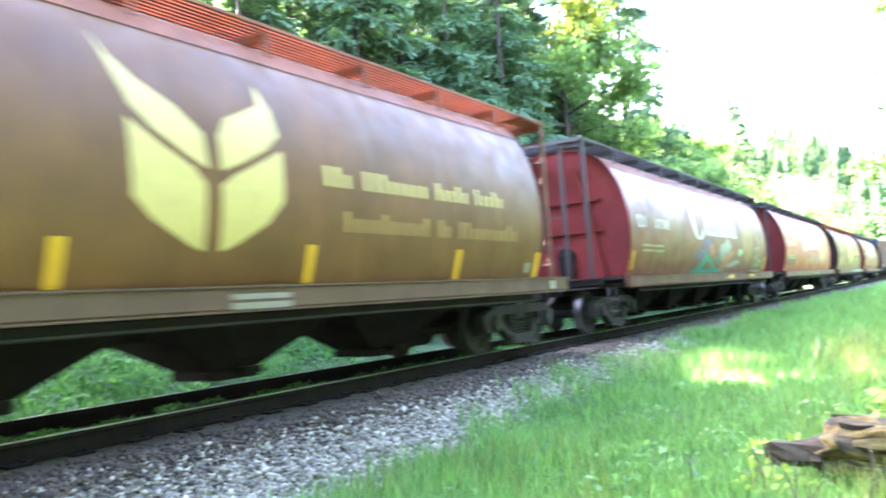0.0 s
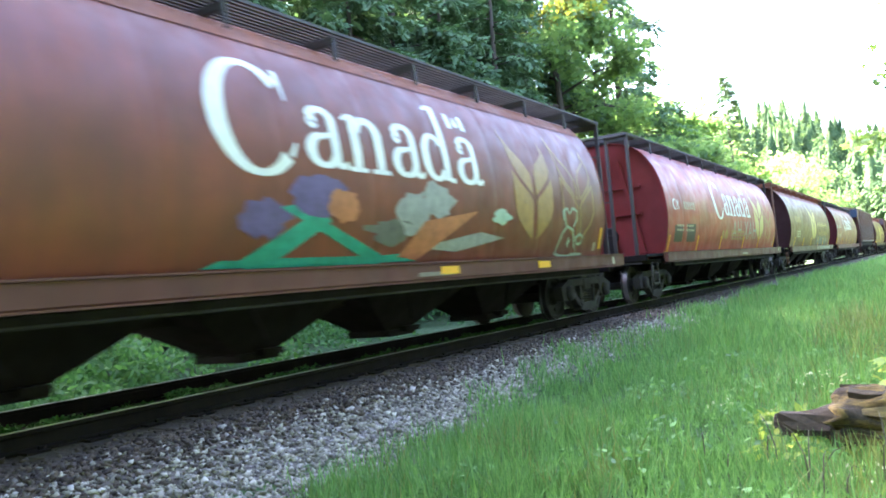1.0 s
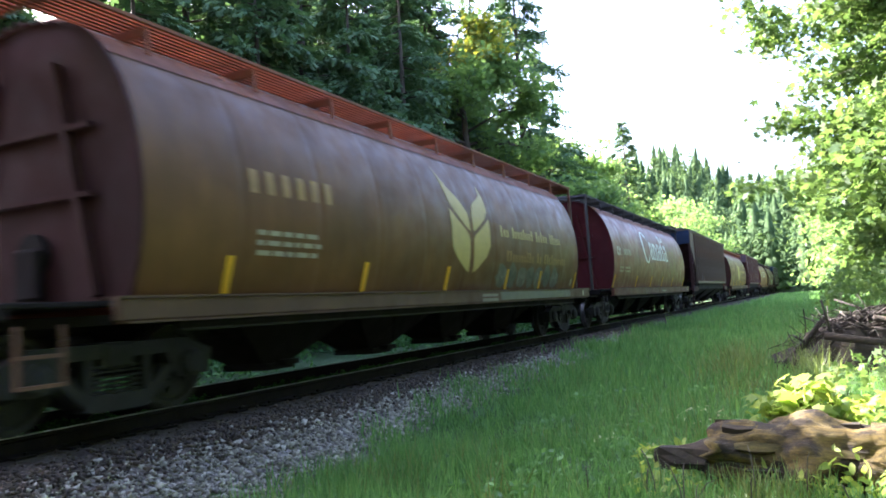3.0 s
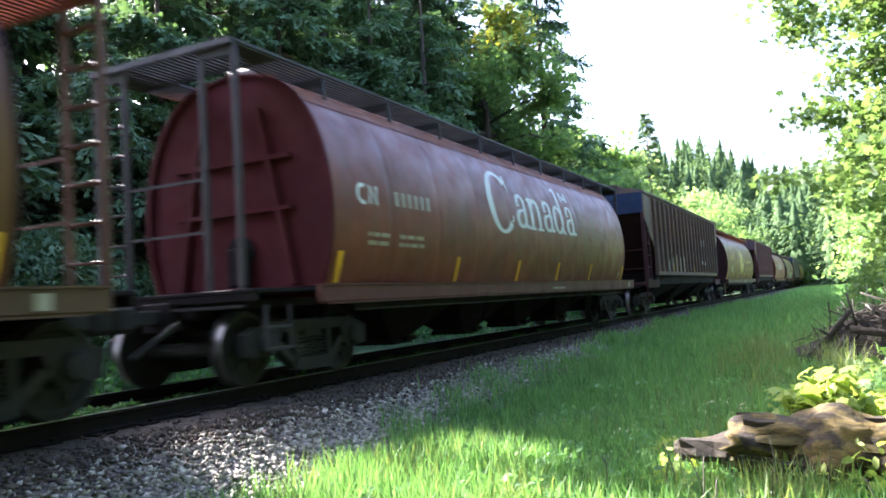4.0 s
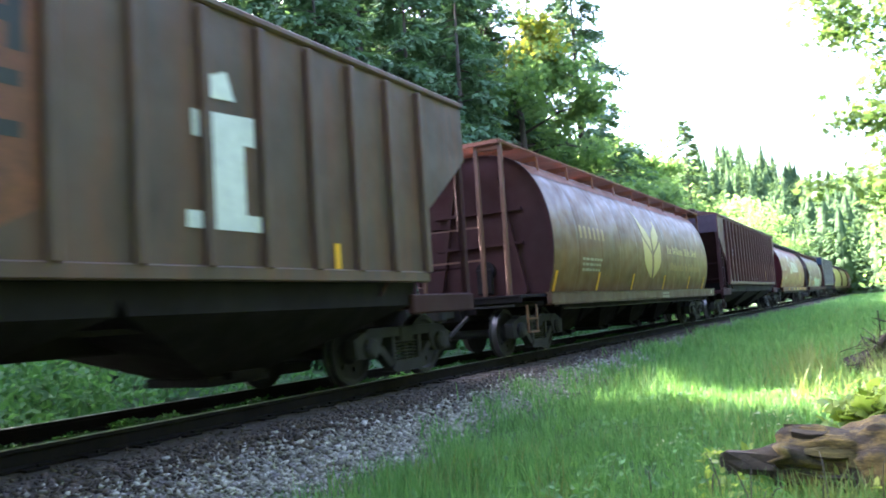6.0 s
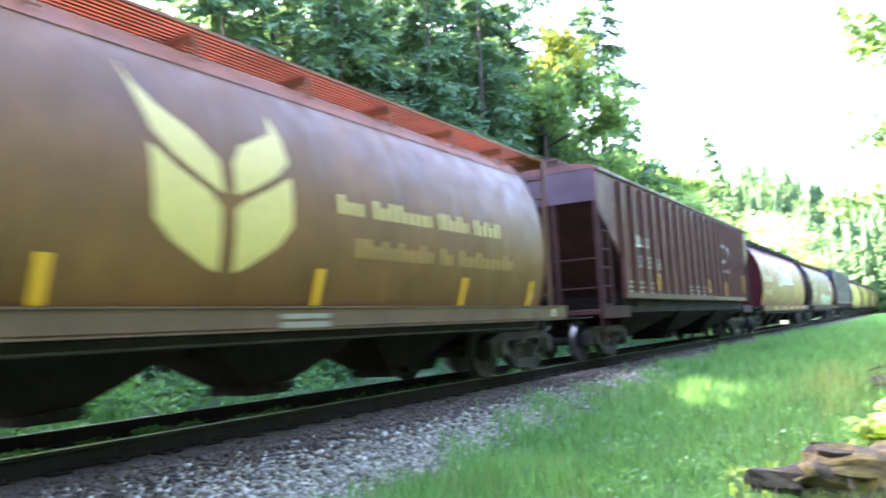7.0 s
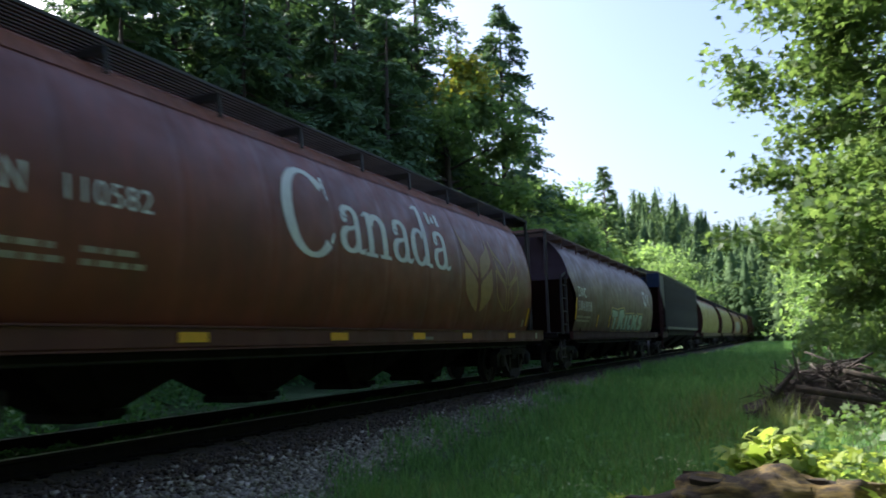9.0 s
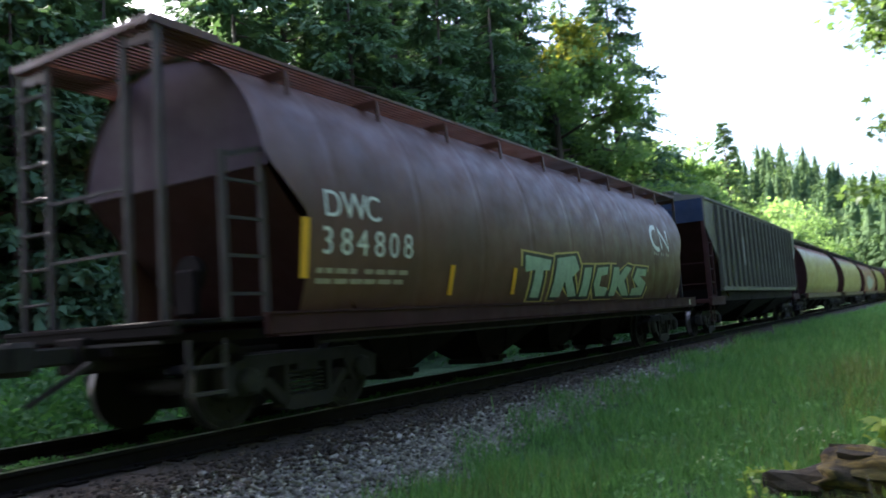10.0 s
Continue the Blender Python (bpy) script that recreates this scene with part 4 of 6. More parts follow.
broadleaf("maple_tree", "low pale green tree in the row beyond the track", -8.2, 84, 11.0, 4.6, 76, 8000, 0.45, M_BROADLEAF, 0.05, 2, OVAL, OVAL_F, (0, 0), None, "", 0.5)
for i, (x, y, h) in enumerate([(-14.5, 4.0, 6.0), (-14.0, 8.5, 6.5), (-9.0, 13.2, 8.0), (-8.6, 17.5, 8.5), (-8.4, 24.0, 9.0), (-8.3, 30.5, 9.0)]):
    conifer("young_hemlock", "low bushy hemlock at the edge of the wood", x, y, h, 3.2, 164 + i, 5000, 0.40, None, 0.02, "young hemlocks beyond the track", 0.45)
conifer("fir_tree", "young fir standing above the tree line", -7.8, 72, 17.4, 4.4, 73, 4200, 0.62, M_FARCON, 0.05, "", 0.85)
conifer("fir_tree", "bushy fir in the row beyond the track", -10.8, 80, 15.5, 4.6, 77, 3600, 0.7, M_FARCON, 0.05, "", 0.9)
conifer("hemlock", "tall hemlock with layered boughs behind the maple", -9.4, 48.0, 23.5, 5.2, 78, 8000, 0.72, None, 0.05, "", 0.6)
conifer("dead_topped_fir", "thin ragged fir behind the maple", -12.2, 47, 22.5, 2.6, 74, 900, 0.6, M_FARCON, 0.3)
broadleaf("maple_tree", "large sunlit maple with many thin stems beside the clearing", 9.75, 17.5, 11.8, 3.3, 81, 24000, 0.17, M_MAPLE, 0.2, 5, LOBED, LOBED_F, (0.07, 0.0), None, "", 0.0, 0.55)
broadleaf("maple_tree", "tall maple with a layered leafy crown", 12.2, 14.5, 11.5, 4.0, 82, 17000, 0.18, M_MAPLE, 0.2, 3, LOBED, LOBED_F, (0, 0), None, "", 0.0, 0.55)
broadleaf("maple_tree", "slender maple in the shade of the wood", 11.8, 24.5, 11.0, 4.2, 83, 15000, 0.19, M_MAPLE, 0.2, 3)
for i, (x, y, h, r) in enumerate([(11.5, 33, 9.5, 4.0), (14, 42, 12, 5.0), (13, 55, 11, 5.0), (15.5, 27, 12, 5.0), (16.5, 17, 12, 4.6), (19, 36, 14, 6.0), (13, 75, 11, 5.5), (14.5, 8.5, 11, 4.2), (-6.5, 98, 12, 6.0)]):
    broadleaf("lit_tree", "sunlit yellow-green tree of the wood edge", x, y, h, r, 90 + i, 6500, 0.32, M_MAPLE if i % 2 else M_BROADLEAF, 0.08, 2, OVAL, OVAL_F, group="wood edge trees")

# unseen trees behind the eye, added to cut the sky light on the train
behind = broadleaf("unseen_shade_tree", "unseen leafy tree added to hold sky light off the train", 15.5, 1.0, 13, 5.0, 121, 9500, 0.40, M_MAPLE, 0.05, 2, OVAL, OVAL_F, group="wood edge trees")
for x, y, turn in ((14.0, -7.5, 80), (17.0, -14.0, 160), (10.5, -15.0, 250), (3.5, -19.0, 30), (20.0, 5.5, 120), (18.5, -3.5, 300), (13.8, -0.8, 45), (12.3, -6.0, 10), (9.0, -10.5, 95), (-8.0, -7.5, 200), (-7.0, -15.0, 20), (7.5, -13.5, 140)):
    copy_thing(behind, pose(x, y, float(ground_z(x, y)), 0, 0, turn))


def make_hill():
    """A wooded hill far ahead, one slope with its conifers."""
    rng = np.random.default_rng(99)
    n = 40
    g = Geo()
    def hz(x, y):
        ridge = 25 + 16 * np.exp(-((x + 36) / 16.0) ** 2) + 20 * np.exp(-((x + 76) / 18.0) ** 2)
        return -1 + ridge * smooth(130, 300, y)
    xs, ys = np.linspace(-260, 260, 70), np.linspace(140, 420, n)
    X, Y = np.meshgrid(xs, ys)
    Z = hz(X, Y)
    k = len(xs)
    g.add(np.stack([X, Y, Z], -1).reshape(-1, 3).tolist(), [(j * k + i, j * k + i + 1, (j + 1) * k + i + 1, (j + 1) * k + i) for j in range(n - 1) for i in range(k - 1)])
    tagged(new("hill", g.mesh("hill", M_HILL, True)), "wooded hillside in the distance", "hill", kind="structure")
    m = 760
    x, y = rng.uniform(-100, 25, m), rng.uniform(150, 310, m)
    # one conifer: a stack of ragged skirts
    tiers, sides = 7, 7
    tv, tf = [], []
    for k in range(tiers):
        z0, r0 = 0.04 + 0.13 * k, 0.115 * (1 - k / tiers) ** 0.75 + 0.008
        base = len(tv)
        tv.append((0, 0, min(1.0, z0 + 0.26)))
        for q in range(2 * sides):
            a = math.pi * (q + 0.5 * k) / sides
            rr = r0 * ((1.15 if q % 2 else 0.6) + rng.uniform(-0.15, 0.15))
            tv.append((rr * math.cos(a), rr * math.sin(a), z0 - (0.035 if q % 2 else 0.0)))
        tf += [(base, base + 1 + q, base + 1 + (q + 1) % (2 * sides)) for q in range(2 * sides)]
    h = np.where(np.arange(m) % 7, rng.uniform(6, 15, m), rng.uniform(14, 19, m))
    size = np.stack([h * rng.uniform(0.8, 1.7, m), h * rng.uniform(0.8, 1.7, m), h], 1)
    me = scatter("hill_conifers", tv, tf, np.stack([x, y, hz(x, y) - 0.3], 1), turns(rng, m, 0.05), size, M_FARCON)
    tagged(new("hill_conifers", me), "dark green conifers covering the distant hillside", "forest", kind="stuff")
    P, S, R = [], [], []
    for i in range(m):
        q = 110
        t, a = rng.uniform(0.05, 1, q), rng.uniform(0, 6.28, q)
        rad = (1 - t) ** 0.9 * h[i] * (0.18 + 0.016 * (i % 8)) * rng.uniform(0.35, 1.1, q)
        P.append(np.stack([x[i] + rad * np.cos(a), y[i] + rad * np.sin(a), hz(x[i], y[i]) + t * h[i]], 1))
        S.append(np.full(q, h[i] * 0.13) * (1.15 - t * 0.7))
        R.append(a - np.pi / 2)
    P, S, R = np.concatenate(P), np.concatenate(S), np.concatenate(R)
    me = scatter("hill_boughs", SPRAY, SPRAY_F, P, turns(rng, len(P), 0.3, R), S, M_FARCON)
    tagged(new("hill_boughs", me), "drooping boughs of the conifers on the hillside", "forest", kind="stuff")
    m = 120
    x, y = np.concatenate([rng.uniform(-36, -9, m // 2), rng.uniform(10, 26, m - m // 2)]), rng.uniform(108, 150, m)
    P = np.concatenate([np.stack([x[i] + rng.normal(0, 2.0, 420), y[i] + rng.normal(0, 2, 420), 1 + rng.uniform(0, 1, 420) ** 0.7 * rng.uniform(7, 16) + rng.normal(0, 0.6, 420)], 1) for i in range(m)])
    me = scatter("far_trees", OVAL, OVAL_F, P, turns(rng, len(P), 0.8), rng.uniform(0.5, 1.1, len(P)), M_BROADLEAF)
    tagged(new("far_trees", me), "pale green trees at the foot of the hill", "forest", kind="stuff")


make_hill()


# ---- the train ----
SPEED = 15.6
PROF = [(1.36, 1.11), (1.46, 1.38), (1.525, 1.70), (1.55, 2.05), (1.53, 2.4), (1.45, 2.82), (1.31, 3.18), (1.12, 3.47), (0.88, 3.70), (0.5, 3.86), (0.0, 3.91)]
PZ, PX = np.array([p[1] for p in PROF]), np.array([p[0] for p in PROF])


def side_x(z):
    """Half width of the rounded car body at height z."""
    return float(np.interp(z, PZ, PX))


def rounded(n=26):
    """The body's outline, near side up and over to the far side."""
    t = np.linspace(0, len(PROF) - 1, n)
    i = np.arange(len(PROF))
    xs, zs = np.interp(t, i, PX), np.interp(t, i, PZ)
    for _ in range(2):
        xs[1:-1], zs[1:-1] = (xs[:-2] + 2 * xs[1:-1] + xs[2:]) / 4, (zs[:-2] + 2 * zs[1:-1] + zs[2:]) / 4
    pts = list(zip(xs.tolist(), zs.tolist()))
    return pts + [(-x, z) for x, z in reversed(pts[:-1])]


OUT = rounded()
SX_Z = np.array([p[1] for p in OUT[:26]])
SX_X = np.array([p[0] for p in OUT[:26]])


def skin_x(z):
    return float(np.interp(z, SX_Z, SX_X))


def shell(half, cut=None):
    """The long rounded body; cut(z) shortens its ends at a height."""
    g = Geo()
    n = len(OUT)
    ys = np.linspace(-1, 1, 25)
    vs = [(x, s * (half - (cut(z) if cut else 0)), z) for s in ys for x, z in OUT]
    g.add(vs, [(i * n + k, i * n + k + 1, (i + 1) * n + k + 1, (i + 1) * n + k) for i in range(len(ys) - 1) for k in range(n - 1)])
    return g


def end_wall(half, inset, cut=None):
    """The plate that closes one end, with a rim."""
    g = Geo()
    n = len(OUT)
    vs = [(x * 0.985, -(half - (cut(z) if cut else 0)) + inset, z) for x, z in OUT] + [(x * 0.985, -(half - (cut(z) if cut else 0)) + inset + 0.03, z) for x, z in OUT]
    g.add(vs, [tuple(range(n)), tuple(reversed(range(n, 2 * n)))])
    return g


HALF, BODY = 8.35, 7.1


def build_meshes():
    """The shapes that cars share."""
    M = {}
    M["shell"] = shell(BODY).mesh("body", M_WHEAT, True)
    cut = lambda z: max(0.0, min(0.5, (2.65 - z) * 0.95))
    M["shell_cut"] = shell(7.3, cut).mesh("body", M_TAUPE, True)
    e = end_wall(BODY, 0.05)
    M["end"] = e.mesh("end_plate", M_ENDRED)
    r = Geo()
    n = len(OUT)
    for j in range(n - 1):
        (x0, z0), (x1, z1) = OUT[j], OUT[j + 1]
        r.add([(x0 * 1.004, -BODY - 0.02, z0), (x1 * 1.004, -BODY - 0.02, z1), (x1 * 0.95, -BODY - 0.02, z1 - 0.04), (x0 * 0.95, -BODY - 0.02, z0), (x0 * 1.004, -BODY + 0.03, z0), (x1 * 1.004, -BODY + 0.03, z1)], [(0, 1, 2, 3), (0, 4, 5, 1)])
    M["rim"] = r.mesh("end_rim", M_ENDRED)
    for key, x in (("stiffener_a", -0.62), ("stiffener_b", 0.62)):
        M[key] = Geo().bar((x * 1.5, -BODY + 0.0, 1.15), (x * 0.75, -BODY + 0.0, 3.4), 0.10, 0.08).mesh("stiffener", M_ENDRED)
    M["stiffener_c"] = Geo().bar((-0.95, -BODY - 0.01, 2.75), (0.95, -BODY - 0.01, 2.75), 0.09, 0.06).mesh("stiffener", M_ENDRED)
    M["stiffener_d"] = Geo().bar((-0.95, -BODY - 0.01, 2.1), (0.95, -BODY - 0.01, 2.1), 0.08, 0.05).mesh("stiffener", M_ENDRED)
    M["reservoir"] = Geo().lathe([(-BODY - 0.03, 0.05), (-BODY - 0.03, 0.2), (-BODY + 0.05, 0.2)], "y", 18, (0.1, 0, 1.6)).box((0.1, -BODY - 0.05, 1.4), (0.34, 0.10, 0.5), 0.03).mesh("brake_valve", M_UNDER)
    for s, tag in ((1, "near"), (-1, "far")):
        g = Geo()
        band = [(x, z) for x, z in OUT[:26] if 3.30 < z < 3.68]
        for j in range(len(band) - 1):
            (x0, z0), (x1, z1) = band[j], band[j + 1]
            o = 0.012
            g.add([(s * (x0 + o), -BODY, z0), (s * (x0 + o), BODY, z0), (s * (x1 + o), BODY, z1 + o), (s * (x1 + o), -BODY, z1 + o)], [(0, 1, 2, 3)])
        M["band_" + tag] = g.mesh("eave_band", M_RUSTBAND, True)
        g = Geo()
        for y in np.arange(-8.2, 8.21, 1.64):
            g.box((s * 0.86, y, 3.86), (0.5, 0.05, 0.10))
            g.bar((s * 1.10, y, 3.90), (s * 1.13, y, 3.62), 0.04)
        for x in np.arange(0.60, 1.15, 0.075):
            g.box((s * x, 0, 3.945), (0.045, 16.5, 0.035))
        M["board_" + tag] = g.mesh("running_board", M_DARKROOF)
    h = Geo().box((0, 0, 4.02), (0.62, 13.6, 0.16), 0.04)
    for y in np.arange(-6.0, 6.1, 1.5):
        h.box((0, y, 4.13), (0.72, 0.10, 0.06))
    M["hatch"] = h.mesh("hatch_cover", M_DARKROOF)
    M["sill"] = Geo().box((1.50, 0.25, 1.0), (0.10, 15.3, 0.22), 0.02).box((1.50, 0.25, 1.105), (0.14, 15.3, 0.02)).box((1.47, 0.2, 0.885), (0.16, 15.0, 0.02)).mesh("side_sill", M_SILL)
    M["lower_sill"] = Geo().box((1.40, 0.1, 0.825), (0.06, 13.4, 0.10), 0.01).mesh("lower_sill", M_UNDER)
    M["brake_pipe"] = Geo().tube([(1.45, -6.6, 0.79), (1.45, -2.0, 0.775), (1.45, 2.2, 0.78), (1.45, 6.8, 0.765)], [0.017] * 4, 6).mesh("brake_pipe", M_STEEL)
    M["platform"] = Geo().box((0, -HALF + 0.62, 1.06), (2.7, 1.22, 0.05), 0.01).box((0, -HALF + 0.06, 1.0), (2.7, 0.08, 0.12), 0.02).box((0, -HALF + 0.35, 0.90), (0.9, 0.6, 0.26), 0.03).bar((0.5, -HALF + 0.1, 0.92), (1.3, -HALF + 1.1, 0.92), 0.09).bar((-0.5, -HALF + 0.1, 0.92), (-1.3, -HALF + 1.1, 0.92), 0.09).mesh("end_platform", M_UNDER)
    M["slat"] = Geo().box((0, -HALF + 0.45, 3.945), (0.05, 0.76, 0.03)).mesh("slat", M_DARKROOF)
    t = Geo()
    t.box((-1.1, -HALF + 0.455, 3.94), (0.05, 0.84, 0.07)).box((1.1, -HALF + 0.455, 3.94), (0.05, 0.84, 0.07)).box((0, -HALF + 0.06, 3.94), (2.25, 0.05, 0.07)).box((0, -HALF + 0.85, 3.94), (2.25, 0.05, 0.07))
    M["top_platform"] = t.mesh("top_platform", M_DARKROOF)
    M["post"] = Geo().box((0, 0, 2.46), (0.075, 0.06, 2.76), 0.01).mesh("end_post", M_POST)
    l = Geo()
    for z in np.arange(1.35, 3.9, 0.36):
        l.box((0, 0, z), (0.46, 0.03, 0.03))
    M["rung"] = Geo().box((0, 0, 0), (0.44, 0.085, 0.025), 0.005).mesh("ladder_rung", M_POST)
    M["rungs"] = l.mesh("ladder_rungs", M_POST)
    l = Geo()
    for z in (1.75, 2.35):
        l.box((0, 0, z), (1.2, 0.03, 0.03))
    M["handrail"] = l.mesh("handrail", M_POST)
    M["step"] = Geo().bar((1.42, -HALF + 0.1, 0.9), (1.42, -HALF + 0.1, 0.42), 0.03).bar((1.42, -HALF + 0.5, 0.9), (1.42, -HALF + 0.5, 0.42), 0.03).box((1.42, -HALF + 0.3, 0.43), (0.06, 0.42, 0.03)).box((1.42, -HALF + 0.3, 0.66), (0.06, 0.42, 0.03)).mesh("corner_step", M_POST)
    # hopper bay: pitched sheets down to a narrow gate
    b = Geo()
    top, bot = [(-0.8, -1.35), (0.8, -1.35), (0.8, 1.35), (-0.8, 1.35)], [(-0.30, -0.26), (0.30, -0.26), (0.30, 0.26), (-0.30, 0.26)]
    b.add([(x, y, 0.99) for x, y in top] + [(x, y, 0.86) for x, y in top] + [(x, y, 0.25) for x, y in bot], [(0, 1, 5, 4), (1, 2, 6, 5), (2, 3, 7, 6), (3, 0, 4, 7), (4, 5, 9, 8), (5, 6, 10, 9), (6, 7, 11, 10), (7, 4, 8, 11), (8, 9, 10, 11)])
    b.box((0, 0, 0.22), (0.75, 0.62, 0.09), 0.015).box((0.42, 0.1, 0.26), (0.14, 0.3, 0.07)).bar((0.72, -0.25, 0.42), (1.15, -0.9, 0.86), 0.04)
    M["bay"] = b.mesh("hopper_bay", M_UNDER)
    M["centre_sill"] = Geo().box((0, 0, 0.82), (0.42, 2 * HALF + 0.2, 0.34), 0.02).box((1.1, 0, 0.86), (0.05, 12.5, 0.05)).box((-1.1, 0, 0.86), (0.05, 12.5, 0.05)).mesh("centre_sill", M_UNDER)
    M["coupler"] = Geo().box((0, -HALF - 0.28, 0.83), (0.17, 0.7, 0.17), 0.02).box((0.02, -HALF - 0.62, 0.83), (0.32, 0.28, 0.30), 0.05).bar((0.35, -HALF - 0.1, 0.75), (0.25, -HALF - 0.65, 0.42), 0.05).box((0.6, -HALF - 0.05, 0.9), (1.3, 0.03, 0.03)).mesh("coupler", M_STEEL)
    # truck: bolster, cast side frames with windows, spring nests, wheelsets
    M["bolster"] = Geo().box((0, 0, 0.60), (2.2, 0.36, 0.24), 0.03).box((0, 0, 0.74), (0.7, 0.7, 0.10), 0.03).mesh("truck", M_STEEL)
    f = Geo()
    x0, x1 = 0.93, 1.09
    f.prism([(-1.16, 0.34), (-1.20, 0.58), (-0.98, 0.66), (-0.66, 0.68), (-0.58, 0.58), (-0.66, 0.40), (-0.72, 0.33)], x0, x1)
    f.prism([(1.16, 0.34), (1.20, 0.58), (0.98, 0.66), (0.66, 0.68), (0.58, 0.58), (0.66, 0.40), (0.72, 0.33)], x0, x1)
    f.prism([(-0.98, 0.62), (-0.9, 0.71), (0.9, 0.71), (0.98, 0.62), (0.6, 0.58), (-0.6, 0.58)], x0 + 0.005, x1 - 0.005)
    f.prism([(-0.68, 0.42), (-0.58, 0.48), (-0.28, 0.22), (-0.34, 0.14)], x0 + 0.01, x1 - 0.01)
    f.prism([(0.68, 0.42), (0.58, 0.48), (0.28, 0.22), (0.34, 0.14)], x0 + 0.01, x1 - 0.01)
    f.prism([(-0.40, 0.14), (-0.30, 0.26), (0.30, 0.26), (0.40, 0.14), (0.28, 0.11), (-0.28, 0.11)], x0, x1 + 0.01)
    f.prism([(-0.36, 0.2), (-0.29, 0.2), (-0.29, 0.6), (-0.36, 0.6)], x0, x1)
    f.prism([(0.29, 0.2), (0.36, 0.2), (0.36, 0.6), (0.29, 0.6)], x0, x1)
    for y in (-0.875, 0.875):
        f.lathe([(0.90, 0.14), (1.13, 0.14), (1.17, 0.10), (1.18, 0.03)], "x", 14, (0, y, 0.46))
    M["frame"] = f.mesh("side_frame", M_STEEL)
    s = Geo()
    for y in (-0.19, 0.0, 0.19):
        for k in range(6):
            s.lathe([(0.26 + 0.045 * k, 0.05), (0.27 + 0.045 * k, 0.085), (0.285 + 0.045 * k, 0.085), (0.295 + 0.045 * k, 0.05)], "y", 8)
            n0 = len(s.v) - 32
            for q in range(n0, len(s.v)):
                a, bb, c = s.v[q]
                s.v[q] = (1.01 + a * 0.9, y + c, bb)
    M["spring"] = s.mesh("spring_nest", M_STEEL)
    w = Geo()
    w.lathe([(-1.0, 0.07), (-0.84, 0.085), (0.84, 0.085), (1.0, 0.07)], "x", 12)
    for s in (-1, 1):
        w.lathe([(s * 0.685, 0.13), (s * 0.70, 0.36), (s * 0.69, 0.448), (s * 0.715, 0.45), (s * 0.73, 0.425), (s * 0.83, 0.42), (s * 0.83, 0.36), (s * 0.79, 0.33), (s * 0.77, 0.16), (s * 0.86, 0.13)], "x", 28)
    for k in range(6):
        a = k * math.pi / 3
        w.box((0.80, 0.24 * math.cos(a), 0.24 * math.sin(a)), (0.02, 0.05, 0.05))
    me = w.mesh("wheelset", [M_STEEL, M_TREAD])
    for p in me.polygons:
        c = p.center
        if math.hypot(c.y, c.z) > 0.405 and 0.72 < abs(c.x) < 0.835 and abs(p.normal.x) < 0.5:
            p.material_index = 1
    M["wheelset"] = me
    M["sticker"] = Geo().box((0, 0, 0), (0.006, 0.105, 0.40)).mesh("reflector", M_YELLOW)
    M["sticker_flat"] = Geo().box((0, 0, 0), (0.006, 0.42, 0.10)).mesh("reflector", M_YELLOW)
    M["tall_sticker"] = Geo().box((0, 0, 0), (0.006, 0.12, 0.62)).mesh("reflector", M_YELLOW)
    # straight-sided hopper: ribbed sides with raked ends
    HL = 8.25
    for s, tag in ((1, "near"), (-1, "far")):
        g = Geo()
        poly = [(-HL, 3.92), (-HL, 3.10), (-HL + 1.3, 2.15), (-HL + 1.3, 1.33), (HL - 1.3, 1.33), (HL - 1.3, 2.15), (HL, 3.10), (HL, 3.92)]
        g.prism(poly, s * 1.46, s * 1.50)
        g.box((s * 1.50, 0, 3.94), (0.10, 2 * HL, 0.085), 0.02)
        g.box((s * 1.51, 0, 1.34), (0.10, 2 * HL - 2.6, 0.14), 0.015)
        M["hside_" + tag] = g.mesh("side_panel", M_BROWN)
    M["rib"] = Geo().box((1.545, 0, 2.62), (0.10, 0.10, 2.46), 0.018).mesh("rib", M_BROWN)
    M["rib_short"] = Geo().box((1.545, 0, 3.15), (0.10, 0.10, 1.4), 0.018).mesh("rib", M_BROWN)
    g = Geo()
    n = 9
    rp = [(1.54 * math.cos(math.pi * k / (n - 1)), 3.96 + 0.20 * math.sin(math.pi * k / (n - 1))) for k in range(n)]
    g.add([(x, -HL, z) for x, z in rp] + [(x, HL, z) for x, z in rp], [(k, k + 1, n + k + 1, n + k) for k in range(n - 1)] + [tuple(range(n)), tuple(range(n, 2 * n))])
    for s in (-1, 1):
        for x in (0.42, 0.5, 0.58, 0.66):
            g.box((s * x, 0, 4.24), (0.045, 2 * HL + 0.3, 0.03))
        for y in np.arange(-HL, HL + 0.1, 1.65):
            g.box((s * 0.54, y, 4.18), (0.36, 0.05, 0.10))
    M["hroof"] = g.mesh("roof", M_BROWN)
    g = Geo()
    g.box((0, -HL + 0.02, 3.62), (2.92, 0.04, 0.66))
    M["hend"] = g.mesh("end_panel", M_PURPLE)
    g = Geo()
    g.add([(-1.45, -HL + 0.05, 3.3), (1.45, -HL + 0.05, 3.3), (1.45, -HL + 2.3, 1.1), (-1.45, -HL + 2.3, 1.1), (-1.45, -HL + 0.1, 3.3), (1.45, -HL + 0.1, 3.3), (1.45, -HL + 2.35, 1.1), (-1.45, -HL + 2.35, 1.1)], [(0, 1, 2, 3), (7, 6, 5, 4), (0, 3, 7, 4), (1, 5, 6, 2), (0, 4, 5, 1)])
    M["hslope"] = g.mesh("slope_sheet", M_ENDBROWN)
    g = Geo()
    for x in (-1.42, -0.5, 0.5, 1.42):
        g.box((x, -HL + 0.06, 2.15), (0.10, 0.09, 2.3), 0.012)
